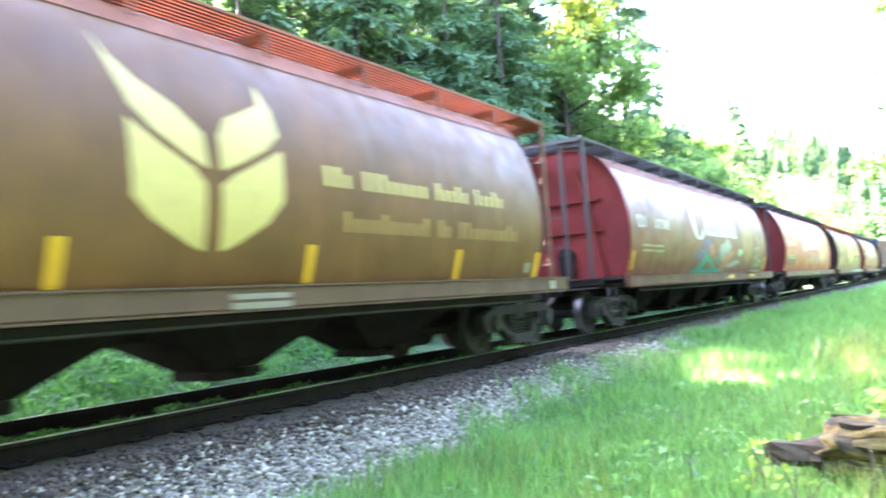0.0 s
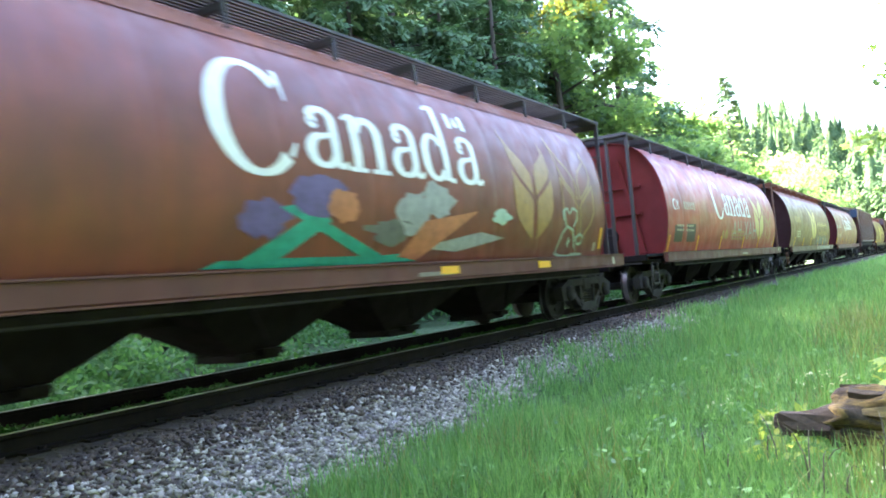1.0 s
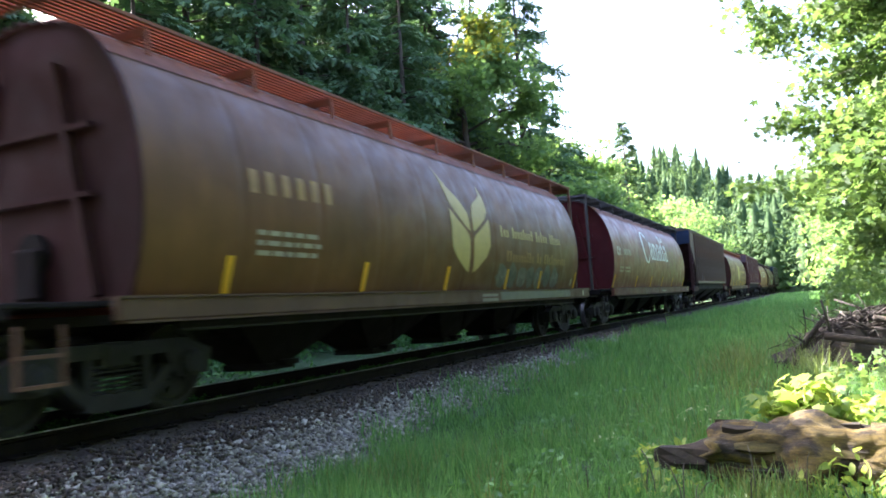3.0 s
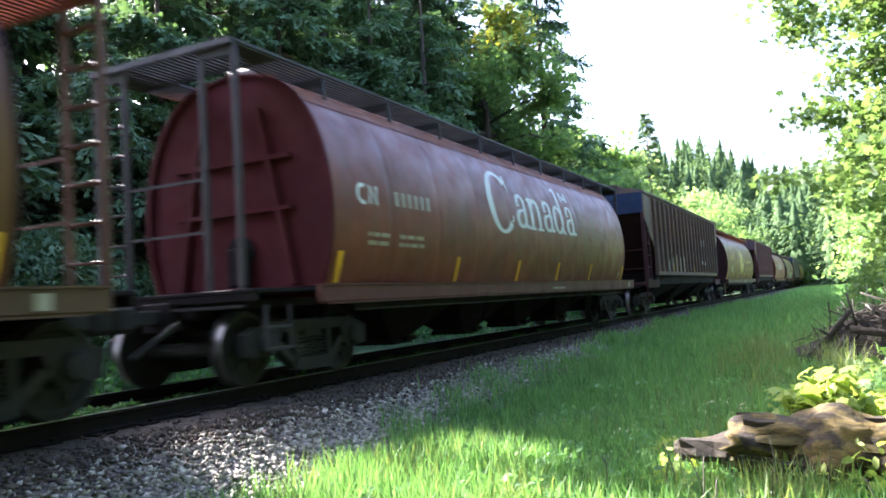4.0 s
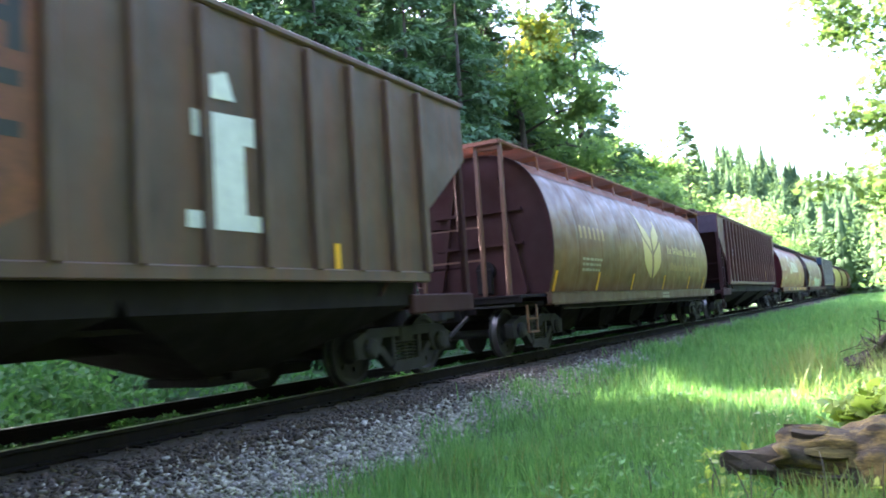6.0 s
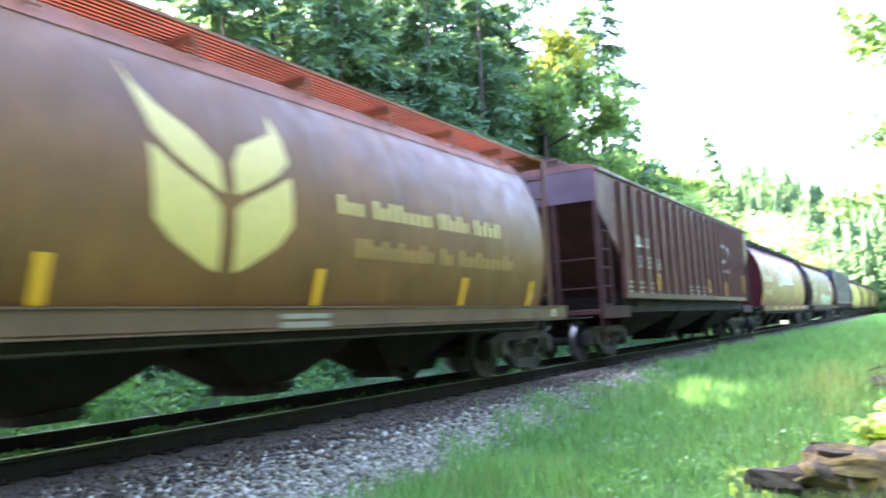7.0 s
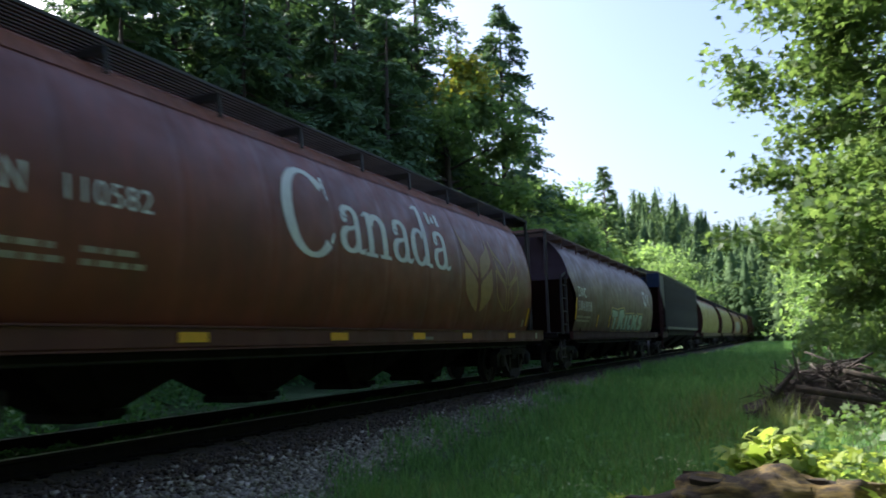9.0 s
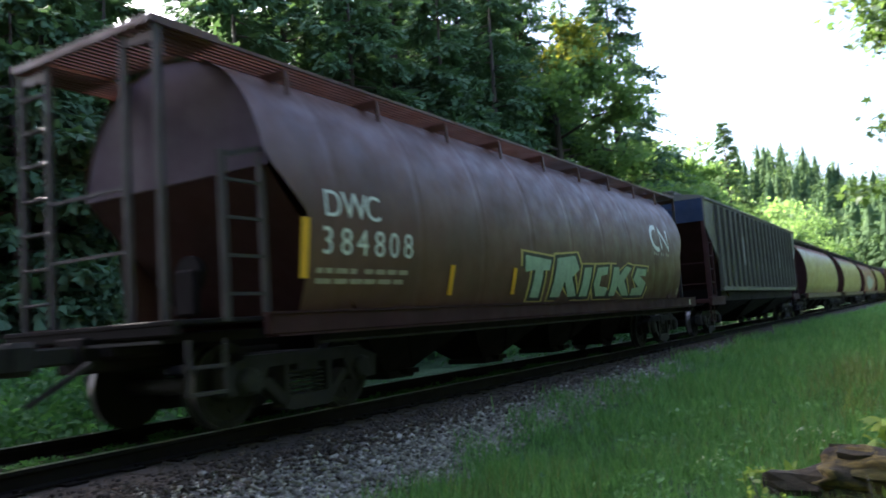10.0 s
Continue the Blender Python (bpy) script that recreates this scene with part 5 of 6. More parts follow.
    for z in (1.5, 2.1):
        g.box((0, -HL + 0.03, z), (2.8, 0.03, 0.03))
    M["hposts"] = g.mesh("end_frame", M_ENDBROWN)
    g = Geo()
    g.box((1.47, -HL + 0.55, 1.95), (0.06, 0.06, 1.9)).box((1.47, -HL + 0.06, 1.95), (0.06, 0.06, 1.9))
    for z in np.arange(1.15, 2.9, 0.38):
        g.box((1.48, -HL + 0.3, z), (0.03, 0.5, 0.03))
    M["hladder"] = g.mesh("side_ladder", M_ENDBROWN)
    g = Geo().box((0, -HL + 0.7, 1.0), (2.9, 1.4, 0.12), 0.02).box((1.44, -HL + 0.8, 0.99), (0.10, 1.7, 0.26), 0.02).box((-1.44, -HL + 0.8, 0.99), (0.10, 1.7, 0.26), 0.02)
    M["hplatform"] = g.mesh("end_sill", M_ENDBROWN)
    b = Geo()
    top, bot = [(-1.42, -2.35), (1.42, -2.35), (1.42, 2.35), (-1.42, 2.35)], [(-0.45, -0.4), (0.45, -0.4), (0.45, 0.4), (-0.45, 0.4)]
    b.add([(x, y, 1.36) for x, y in top] + [(x, y * 0.93, 0.98) for x, y in top] + [(x, y, 0.32) for x, y in bot], [(0, 1, 5, 4), (1, 2, 6, 5), (2, 3, 7, 6), (3, 0, 4, 7), (4, 5, 9, 8), (5, 6, 10, 9), (6, 7, 11, 10), (7, 4, 8, 11), (8, 9, 10, 11)])
    b.box((0, 0, 0.27), (1.0, 0.95, 0.10), 0.015).box((0.54, 0, 0.32), (0.16, 0.5, 0.08))
    M["hbay"] = b.mesh("hopper_bay", M_UNDER)
    # raked end of the rounded car with the cut ends
    M["cut_end"] = Geo().add([(x * 0.985, -7.27, z) for x, z in OUT if z > 2.5], [tuple(range(len([1 for x, z in OUT if z > 2.5])))]).mesh("end_panel", M_PURPLE)
    g = Geo()
    g.add([(-1.45, -7.26, 2.56), (1.45, -7.26, 2.56), (1.40, -5.9, 1.1), (-1.40, -5.9, 1.1)], [(0, 1, 2, 3)])
    M["cut_slope"] = g.mesh("slope_sheet", M_ENDBROWN)
    g = Geo()
    for y in (-7.75, -7.25):
        g.box((1.36, y, 1.85), (0.06, 0.06, 1.6))
    for z in np.arange(1.3, 2.6, 0.36):
        g.box((1.36, -7.5, z), (0.03, 0.5, 0.03))
    g.bar((1.36, -7.75, 2.6), (1.36, -7.2, 2.75), 0.05)
    M["cut_ladder"] = g.mesh("side_ladder", M_POST)
    return M


MESH = build_meshes()
WHEELS = []


def running_gear(car, turning, cut=False):
    """Two trucks with their wheelsets, couplers and the centre sill."""
    link_part("centre_sill", MESH["centre_sill"], car)
    for s in (1, -1):
        c = link_part("coupler", MESH["coupler"], car)
        if s < 0:
            c.rotation_euler.z = math.pi
        truck = link_part("truck", MESH["bolster"], car)
        truck.location.y = -s * (6.4 if cut else 7.0)
        for side in (0, math.pi):
            link_part("side_frame", MESH["frame"], truck).rotation_euler.z = side
            tagged(link_part("spring_nest", MESH["spring"], truck), kind="stuff").rotation_euler.z = side
        for y in (-0.9, 0.9):
            w = link_part("wheelset", MESH["wheelset"], truck, label="steel wheels with bright treads")
            w.location = (0, y, 0.425)
            if turning:
                WHEELS.append((w, y))


def both_ends(name, key, car, mat=None, label=""):
    for a in (0, math.pi):
        link_part(name, MESH[key], car, mat, label).rotation_euler.z = a


def cylinder_car(label, body, end, band, board, sill, post, turning, cut=False, bays=0.0):
    car = tagged(new("covered_hopper_car"), label, "railcar", "freight train cars")
    link_part("body", MESH["shell_cut" if cut else "shell"], car, body)
    if cut:
        both_ends("end_panel", "cut_end", car, None, "dull purple-brown end panel")
        both_ends("slope_sheet", "cut_slope", car, end)
        both_ends("side_ladder", "cut_ladder", car, post)
    else:
        both_ends("end_plate", "end", car, end)
        both_ends("end_rim", "rim", car, end)
        for key in ("stiffener_a", "stiffener_b", "stiffener_c", "stiffener_d"):
            both_ends("stiffener", key, car, end)
        for tag in ("near", "far"):
            link_part("eave_band", MESH["band_" + tag], car, band, "rust-orange band under the roof walk")
    both_ends("brake_valve", "reservoir", car)
    on_skin("placard", rect(6.60, 1.2, 0.13, 0.15), M_FADED, car)
    on_skin("placard", rect(7.2, 0.93, 0.14, 0.13), M_FADED, car, 1.552)
    for tag in ("near", "far"):
        walkway = link_part("running_board", MESH["board_" + tag], car, board)
        walkway.location.z = -0.14 if cut else -0.10
    link_part("hatch_cover", MESH["hatch"], car, board)
    for a in (0, math.pi):
        link_part("side_sill", MESH["sill"], car, sill).rotation_euler.z = a
        link_part("lower_sill", MESH["lower_sill"], car).rotation_euler.z = a
        link_part("brake_pipe", MESH["brake_pipe"], car).rotation_euler.z = a
    both_ends("end_platform", "platform", car)
    for a in (0, math.pi):
        top = link_part("top_platform", MESH["top_platform"], car, board)
        top.rotation_euler.z, top.location.z = a, -0.10
        for x in np.arange(-1.03, 1.04, 0.0895):
            link_part("slat", MESH["slat"], top, board).location.x = float(x)
    both_ends("corner_step", "step", car, post)
    for s in (-1, 1):
        for x in (-1.1, -0.62, 0.62, 1.1):
            link_part("end_post", MESH["post"], car, post).location = (x, s * (HALF - 0.13), 0)
        x = s * 0.86
        if turning:
            for z in np.arange(1.35, 3.8, 0.36):
                link_part("ladder_rung", MESH["rung"], car, post).location = (x, s * (HALF - 0.13), float(z))
        else:
            link_part("ladder_rungs", MESH["rungs"], car, post).location = (x, s * (HALF - 0.13), 0)
        link_part("handrail", MESH["handrail"], car, post).location = (0, s * (HALF - 0.13), 0)
    for y in (-3.7, -1.0, 1.7, 4.4):
        link_part("hopper_bay", MESH["bay"], car).location.y = y + bays
    running_gear(car, turning, cut)
    return car


def ribbed_car(label, side, end, panel, roof, turning, bays=None):
    car = tagged(new("ribbed_hopper_car"), label, "railcar", "freight train cars")
    for tag in ("near", "far"):
        link_part("side_panel", MESH["hside_" + tag], car, side)
    for a in (0, math.pi):
        for i in range(19):
            y = -6.93 + i * 0.77
            r = link_part("rib", MESH["rib"], car, side)
            r.rotation_euler.z = a
            r.location.y = y
    link_part("roof", MESH["hroof"], car, roof)
    both_ends("end_panel", "hend", car, panel, "painted upper end panel")
    both_ends("slope_sheet", "hslope", car, end)
    both_ends("end_frame", "hposts", car, end)
    both_ends("side_ladder", "hladder", car, end)
    both_ends("end_sill", "hplatform", car, end)
    both_ends("corner_step", "step", car, end)
    for y in (-4.55, -0.05, 4.45):
        link_part("hopper_bay", MESH["hbay"], car, bays).location.y = y
    running_gear(car, turning)
    return car


# ---- lettering and marks ----
def skin_mesh(name, faces, mat):
    verts = {}
    polys = [[verts.setdefault(v, len(verts)) for v in f.verts] for f in faces]
    me = bpy.data.meshes.new(name)
    me.from_pydata([v.co[:] for v in verts], [], polys)
    me.materials.append(mat)
    return me


def on_skin(name, polys, mat, car, flat=None, off=0.006, label=""):
    """Polygons in (along, height) laid on the car's side, following its curve."""
    bm = bmesh.new()
    for p in polys:
        if len(p) > 2:
            bm.faces.new([bm.verts.new((0, y, z)) for y, z in p])
    if flat is None:
        for z in np.arange(1.2, 3.8, 0.11):
            bmesh.ops.bisect_plane(bm, geom=bm.verts[:] + bm.edges[:] + bm.faces[:], plane_co=(0, 0, z), plane_no=(0, 0, 1))
    for v in bm.verts:
        v.co.x = (skin_x(v.co.z) if flat is None else flat) + off
    bmesh.ops.remove_doubles(bm, verts=bm.verts, dist=1e-5)
    bm.normal_update()
    for f in bm.faces:
        if f.normal.x < 0:
            f.normal_flip()
    if name in ("writing", "small_print"):
        tagged(link_part(name, skin_mesh(name, bm.faces, mat), car, label=label), kind="stuff")
    else:
        left = set(bm.faces)
        while left:
            todo, island = [left.pop()], []
            while todo:
                f = todo.pop()
                island.append(f)
                for v in f.verts:
                    for g in v.link_faces:
                        if g in left:
                            left.remove(g)
                            todo.append(g)
            link_part(name, skin_mesh(name, island, mat), car, label=label)
    bm.free()


def band(points, widths):
    """Quads along a path, as wide as widths say."""
    pts = [Vector((p[0], p[1], 0)) for p in points]
    L, R = [], []
    for i, p in enumerate(pts):
        d = (pts[min(i + 1, len(pts) - 1)] - pts[max(i - 1, 0)]).normalized()
        nrm = Vector((-d.y, d.x, 0)) * widths[i] / 2
        L.append((p + nrm)[:2])
        R.append((p - nrm)[:2])
    return [[L[i], L[i + 1], R[i + 1], R[i]] for i in range(len(pts) - 1)]


def arc(cx, cy, rx, ry, a0, a1, thick, thin, n=18):
    """A bowed stroke, thick at its sides and thin above and below."""
    P, W = [], []
    for k in range(n + 1):
        a = radians(a0 + (a1 - a0) * k / n)
        P.append((cx + rx * math.cos(a), cy + ry * math.sin(a)))
        W.append((thin + (thick - thin) * abs(math.cos(a)) ** 1.5) * 1.12)
    return band(P, W)


BOLD = 1.15


def rect(x, y, w, h):
    return [[(x, y), (x + w, y), (x + w, y + h), (x, y + h)]]


def letter_a(x):
    q = arc(x + 0.27, 0.18, 0.17, 0.15, 75, 330, 0.12, 0.05)
    q += rect(x + 0.38, 0.06, 0.12, 0.42)
    q += arc(x + 0.29, 0.48, 0.15, 0.13, 0, 165, 0.11, 0.06)
    q += band([(x + 0.28, 0.33), (x + 0.40, 0.36)], [0.05, 0.05]) + band([(x + 0.44, 0.10), (x + 0.48, 0.04), (x + 0.56, 0.04), (x + 0.60, 0.09)], [0.11, 0.08, 0.06, 0.03])
    q += arc(x + 0.17, 0.47, 0.05, 0.05, 0, 340, 0.05, 0.05, 8)
    return q, 0.60


def letter_n(x):
    q = rect(x + 0.08, 0.04, 0.13, 0.54) + rect(x, 0.0, 0.29, 0.05) + rect(x + 0.36, 0.0, 0.29, 0.05) + rect(x + 0.44, 0.04, 0.13, 0.38)
    q += arc(x + 0.34, 0.41, 0.165, 0.17, 0, 165, 0.13, 0.07) + band([(x - 0.01, 0.55), (x + 0.1, 0.60), (x + 0.2, 0.60)], [0.03, 0.05, 0.05])
    return q, 0.68


def letter_d(x):
    q = arc(x + 0.25, 0.30, 0.19, 0.27, 40, 322, 0.13, 0.055, 22)
    q += rect(x + 0.40, 0.02, 0.13, 0.93) + rect(x + 0.52, 0.0, 0.10, 0.06) + band([(x + 0.28, 0.93), (x + 0.40, 0.97), (x + 0.52, 0.97)], [0.03, 0.06, 0.06])
    return q, 0.66


def letter_big_c(x):
    q = arc(x + 0.50, 0.44, 0.42, 0.55, 42, 318, 0.17, 0.06, 30)
    q += band([(x + 0.87, 0.98), (x + 0.90, 0.66)], [0.07, 0.02]) + band([(x + 0.86, 0.08), (x + 0.93, 0.22)], [0.06, 0.03])
    return q, 1.02


def canada(car, u0, mat=None, scale=1.05, width=4.95):
    """The country's name in white serif letters with a small flag."""
    x, parts = 0.0, []
    for fn in (letter_big_c, letter_a, letter_n, letter_a, letter_d, letter_a):
        q, w = fn(x)
        parts.append(q)
        x += w
    fx = x - 0.55
    parts.append(rect(fx, 0.74, 0.10, 0.20) + rect(fx + 0.30, 0.74, 0.10, 0.20) + [[(fx + 0.13, 0.80), (fx + 0.2, 0.92), (fx + 0.27, 0.80), (fx + 0.2, 0.76)]])
    k = width / x
    for i, q in enumerate(parts):
        for j, p in enumerate(q):
            on = [(u0 + a * k, 2.13 + b * scale * (1.0 if i else 0.95)) for a, b in p]
            q[j] = on
        on_skin("letter" if i < 6 else "flag_mark", q, mat or M_WHITE, car, None, 0.006 + 0.0005 * i)


def leaf_poly(fn, n=14):
    return [fn(k / n) for k in range(n + 1)]


def wheat(car, u0, w=1.75, mat=None, z0=1.42, h=1.8, outline=False):
    """The stylised ear of wheat: four leaf shapes about a stalk."""
    def P(pts):
        return [(u0 + a * w, z0 + b * h) for a, b in pts]
    left_up = [(-0.08, 1.0), (-0.02, 0.90), (0.10, 0.80), (0.30, 0.70), (0.45, 0.58), (0.47, 0.40), (0.34, 0.46), (0.16, 0.56), (0.05, 0.66), (-0.01, 0.80)]
    right_up = [(0.90, 0.92), (0.88, 0.80), (0.80, 0.76), (0.62, 0.68), (0.55, 0.58), (0.55, 0.40), (0.70, 0.46), (0.88, 0.55), (0.99, 0.64), (0.97, 0.78)]
    left_low = [(0.02, 0.60), (0.18, 0.50), (0.38, 0.40), (0.45, 0.33), (0.45, 0.0), (0.36, 0.03), (0.14, 0.14), (0.03, 0.24)]
    right_low = [(1.0, 0.56), (0.84, 0.48), (0.62, 0.38), (0.55, 0.33), (0.55, 0.0), (0.66, 0.04), (0.88, 0.16), (0.99, 0.28)]
    for p in (left_up, right_up, left_low, right_low):
        q = P(p)
        if outline:
            on_skin("wheat_mark", band(q + q[:1], [0.05] * (len(q) + 1)), mat or M_CREAM, car)
        else:
            on_skin("wheat_mark", [q], mat or M_CREAM, car)


def letter_bars(car, u0, u1, z, h, mat, seed, flat=None, words=(3, 8, 5, 5), tall=0.3):
    """Unreadable writing: a row of bars in word groups."""
    r = random.Random(seed)
    n = sum(words) + len(words) - 1
    w = (u1 - u0) / n
    x, q = u0, []
    for k in words:
        for i in range(k):
            hh = h * (1.0 if i == 0 or r.random() < tall else 0.68)
            q.append([(x, z), (x + w * 0.48, z), (x + w * 0.48, z + hh), (x, z + hh)])
            x += w
        x += w
    on_skin("writing", q, mat, car, flat)


def small_print(car, u, z, rows, w, mat, seed, flat=None):
    r = random.Random(seed)
    q = []
    for k in range(rows):
        x = u
        while x < u + w - 0.05:
            d = r.uniform(0.08, 0.25)
            q.append([(x, z - k * 0.11), (x + d, z - k * 0.11), (x + d, z - k * 0.11 + 0.055), (x, z - k * 0.11 + 0.055)])
            x += d + 0.05
    on_skin("small_print", q, mat, car, flat)


def lettering(name, text, car, u, z, size, mat, flat=None, spacing=1.0, shear=0.0, off=0.006):
    """Readable characters in the built-in font, laid on the side."""
    cu = bpy.data.curves.new(name, "FONT")
    cu.body, cu.size, cu.space_character, cu.shear = text, size, spacing, shear
    tmp = new(name, cu)
    bpy.context.view_layer.update()
    me = bpy.data.meshes.new_from_object(tmp.evaluated_get(bpy.context.evaluated_depsgraph_get()))
    bpy.data.objects.remove(tmp)
    polys = [[(u + me.vertices[i].co.x, z + me.vertices[i].co.y) for i in p.vertices] for p in me.polygons]
    bpy.data.meshes.remove(me)
    on_skin(name, polys, mat, car, flat, off)


def blob(u, z, w, h, seed, n=22, rough=0.18):
    r = random.Random(seed)
    return [(u + w / 2 * math.cos(6.283 * k / n) * (1 + r.uniform(-rough, rough)), z + h / 2 * math.sin(6.283 * k / n) * (1 + r.uniform(-rough, rough))) for k in range(n)]


def stickers(car, us, z=1.32, key="sticker", flat=None, lean=True):
    for u in us:
        s = link_part("reflector", MESH[key], car)
        x = (skin_x(z) if flat is None else flat) + 0.008
        s.location = (x, u, z)
        s.rotation_euler.y = 0.0 if flat or key == "sticker_flat" else math.atan2(skin_x(z + 0.2) - skin_x(z - 0.2), 0.4)


WHEAT_LABEL = "brown-gold cylindrical grain hopper car with pale wheat emblem"
CARS = []


def wheat_car(turning, u_w, u_t, seed, label=WHEAT_LABEL, tags=(-6.4, -3.7, -0.95, 1.75, 4.6, 6.95)):
    c = cylinder_car(label, M_WHEAT, M_ENDBROWN, M_RUSTBAND, M_RUSTBAND, M_SILL, M_POSTRUST, turning)
    wheat(c, u_w)
    letter_bars(c, u_t, u_t + 3.9, 2.13, 0.22, M_CREAM, seed)
    letter_bars(c, u_t + 0.3, u_t + 4.3, 1.66, 0.22, M_TAN, seed + 1, None, (10, 2, 10))
    stickers(c, tags)
    small_print(c, -5.5, 1.75, 3, 1.2, M_FADED, seed)
    on_skin("sill_mark", rect(0.6, 0.90, 0.75, 0.06) + rect(0.6, 0.99, 0.75, 0.05), M_DULL, c, 1.552)
    letter_bars(c, -5.6, -3.9, 2.2, 0.26, M_TAN, seed + 2, None, (6,), 1.0)
    return c


def canada_car(body, turning, u0, number, seed, label, flat_reflectors=False, end=None, band_mat=None, width=4.95, tags=(-6.9, -4.3, -1.7, 1.4, 3.9, 6.95), num=-5.45, bays=-0.5):
    c = cylinder_car(label, body, end or M_ENDRED, band_mat or M_RUSTBAND, M_DARKROOF, M_SILLRED, M_POST, turning, False, bays)
    canada(c, u0, None, 1.05, width)
    if not number:
        letter_bars(c, -5.6, -4.5, 2.16, 0.2, M_FADED, seed + 3, None, (6,), 1.0)
    else:
        lettering("number", number, c, num, 2.14, 0.32, M_WHITE, None, 1.1)
    on_skin("mark", arc(-6.42, 2.26, 0.11, 0.12, 60, 300, 0.05, 0.045, 8), M_WHITE, c)
    on_skin("mark", band([(-6.25, 2.14), (-6.25, 2.38), (-6.08, 2.14), (-6.08, 2.38)], [0.05] * 4), M_WHITE, c)
    small_print(c, -6.3, 1.72, 2, 0.55, M_FADED, seed)
    small_print(c, -5.5, 1.72, 2, 0.7, M_FADED, seed + 1)
    if flat_reflectors:
        stickers(c, tags, 1.0, "sticker_flat", 1.552)
        stickers(c, (-6.9, 6.9), 1.42)
    else:
        stickers(c, tags)
    on_skin("sill_mark", rect(0.7, 0.94, 0.8, 0.05), M_DULL, c, 1.552)
    return c


def make_train():
    # gaps between the cars along the track at the start, metres ahead of the eye
    gaps = [-4.9, 13.35, 31.7, 49.9, 68.0, 86.3, 104.9, 123.6, 141.5, 159.7, 177.8]
    a = wheat_car(True, -0.4, 1.95, 201)
    b = canada_car(M_REDBROWN, True, -2.3, "111746", 202, "red-brown cylindrical grain hopper car with white lettering and graffiti", True, None, None, 4.8, (1.4, 4.2), -5.45, 0.2)
    # sprayed figures
    on_skin("graffiti", [[(-2.1, 1.14), (-0.9, 1.72), (-0.75, 1.58), (-1.55, 1.16)], [(-1.5, 1.7), (-1.3, 1.74), (0.3, 1.18), (0.05, 1.12)], [(-1.9, 1.13), (0.2, 1.13), (0.1, 1.22), (-1.8, 1.22)]], M_TEAL, b, None, 0.008, "teal sprayed shapes")
    on_skin("graffiti", [blob(-0.9, 1.85, 0.9, 0.42, 3)], M_VIOLET, b, None, 0.0095)
    on_skin("graffiti", [blob(-0.55, 1.75, 0.5, 0.35, 4)], M_ORANGE, b, None, 0.011)
    on_skin("graffiti", [blob(0.75, 1.72, 0.7, 0.5, 5)], M_GREYSPRAY, b, None, 0.009)
    on_skin("graffiti", [[(0.5, 1.2), (0.9, 1.15), (2.3, 1.78), (1.0, 1.62)]], M_ORANGE, b, None, 0.0105)
    on_skin("graffiti", [blob(3.0, 1.72, 0.55, 0.2, 6, 16, 0.4)], M_MINT, b)
    on_skin("graffiti", [blob(0.35, 1.5, 0.9, 0.3, 21, 20, 0.35)], M_DULLSPRAY, b, None, 0.0085)
    on_skin("graffiti", [blob(1.3, 1.9, 0.7, 0.4, 22, 20, 0.3)], M_GREYSPRAY, b, None, 0.0088)
    on_skin("graffiti", [blob(-1.7, 1.6, 0.6, 0.4, 23, 20, 0.3)], M_VIOLET, b, None, 0.0075)
    on_skin("graffiti", [[(-2.4, 1.14), (0.9, 1.14), (0.7, 1.24), (-0.6, 1.19), (-2.2, 1.21)]], M_TEAL, b, None, 0.0072)
    on_skin("graffiti", [[(0.9, 1.3), (2.4, 1.5), (3.1, 1.42), (1.8, 1.24)]], M_GREYSPRAY, b, None, 0.0078)
    wheat(b, 3.4, 1.4, M_TAN, 1.4, 1.75)
    wheat(b, 5.15, 1.4, M_TAN, 1.4, 1.75, True)
    figure = [[(4.95, 1.17), (5.15, 1.5), (5.35, 1.62), (5.6, 1.56), (5.7, 1.3), (5.9, 1.17), (5.5, 1.12), (5.2, 1.13), (4.95, 1.17)],
              [(5.2, 1.72), (5.14, 1.86), (5.3, 1.93), (5.42, 1.84), (5.56, 1.94), (5.75, 1.88), (5.72, 1.74), (5.6, 1.62)],
              [(5.72, 1.42), (5.9, 1.5), (6.06, 1.44), (5.98, 1.33), (5.8, 1.32), (5.72, 1.42)],
              [(5.36, 1.33), (5.5, 1.38)], [(5.44, 1.27), (5.42, 1.44)], [(5.62, 1.15), (6.1, 1.15)], [(5.2, 1.86), (5.28, 1.62)]]
    for k, p in enumerate(figure):
        on_skin("graffiti", band(p, [0.045] * len(p)), M_MINT, b, None, 0.01 + 0.0005 * k, "mint sprayed outline")
    c = canada_car(M_RED, True, -2.4, "", 203, "bright red cylindrical grain hopper car with white lettering", False, None, M_RED)
    wheat(c, 3.2, 1.55, M_CREAM, 1.42, 1.75)
    wheat(c, 4.9, 1.4, M_TAN, 1.42, 1.5, True)
    lettering("graffiti", "AH XAH", c, -0.3, 1.42, 0.85, M_GREYSPRAY, None, 1.2, 0.15)
    on_skin("graffiti", [blob(-1.5, 1.55, 0.3, 0.3, 9, 8, 0.2), blob(-1.1, 1.55, 0.4, 0.3, 10, 10, 0.3)], M_TAN, c)
    small_print(c, -0.4, 1.62, 3, 1.9, M_TAN, 12)
    on_skin("stencil_panel", rect(-6.5, 1.35, 0.7, 0.4) + rect(-5.4, 1.35, 0.8, 0.45), M_DARKPANEL, c, None, 0.004)
    d = wheat_car(True, -0.55, 1.75, 205, "brown-gold cylindrical grain hopper car with wheat emblem and grey graffiti", (-5.9, -3.2, -0.6, 2.15, 4.2, 6.95))
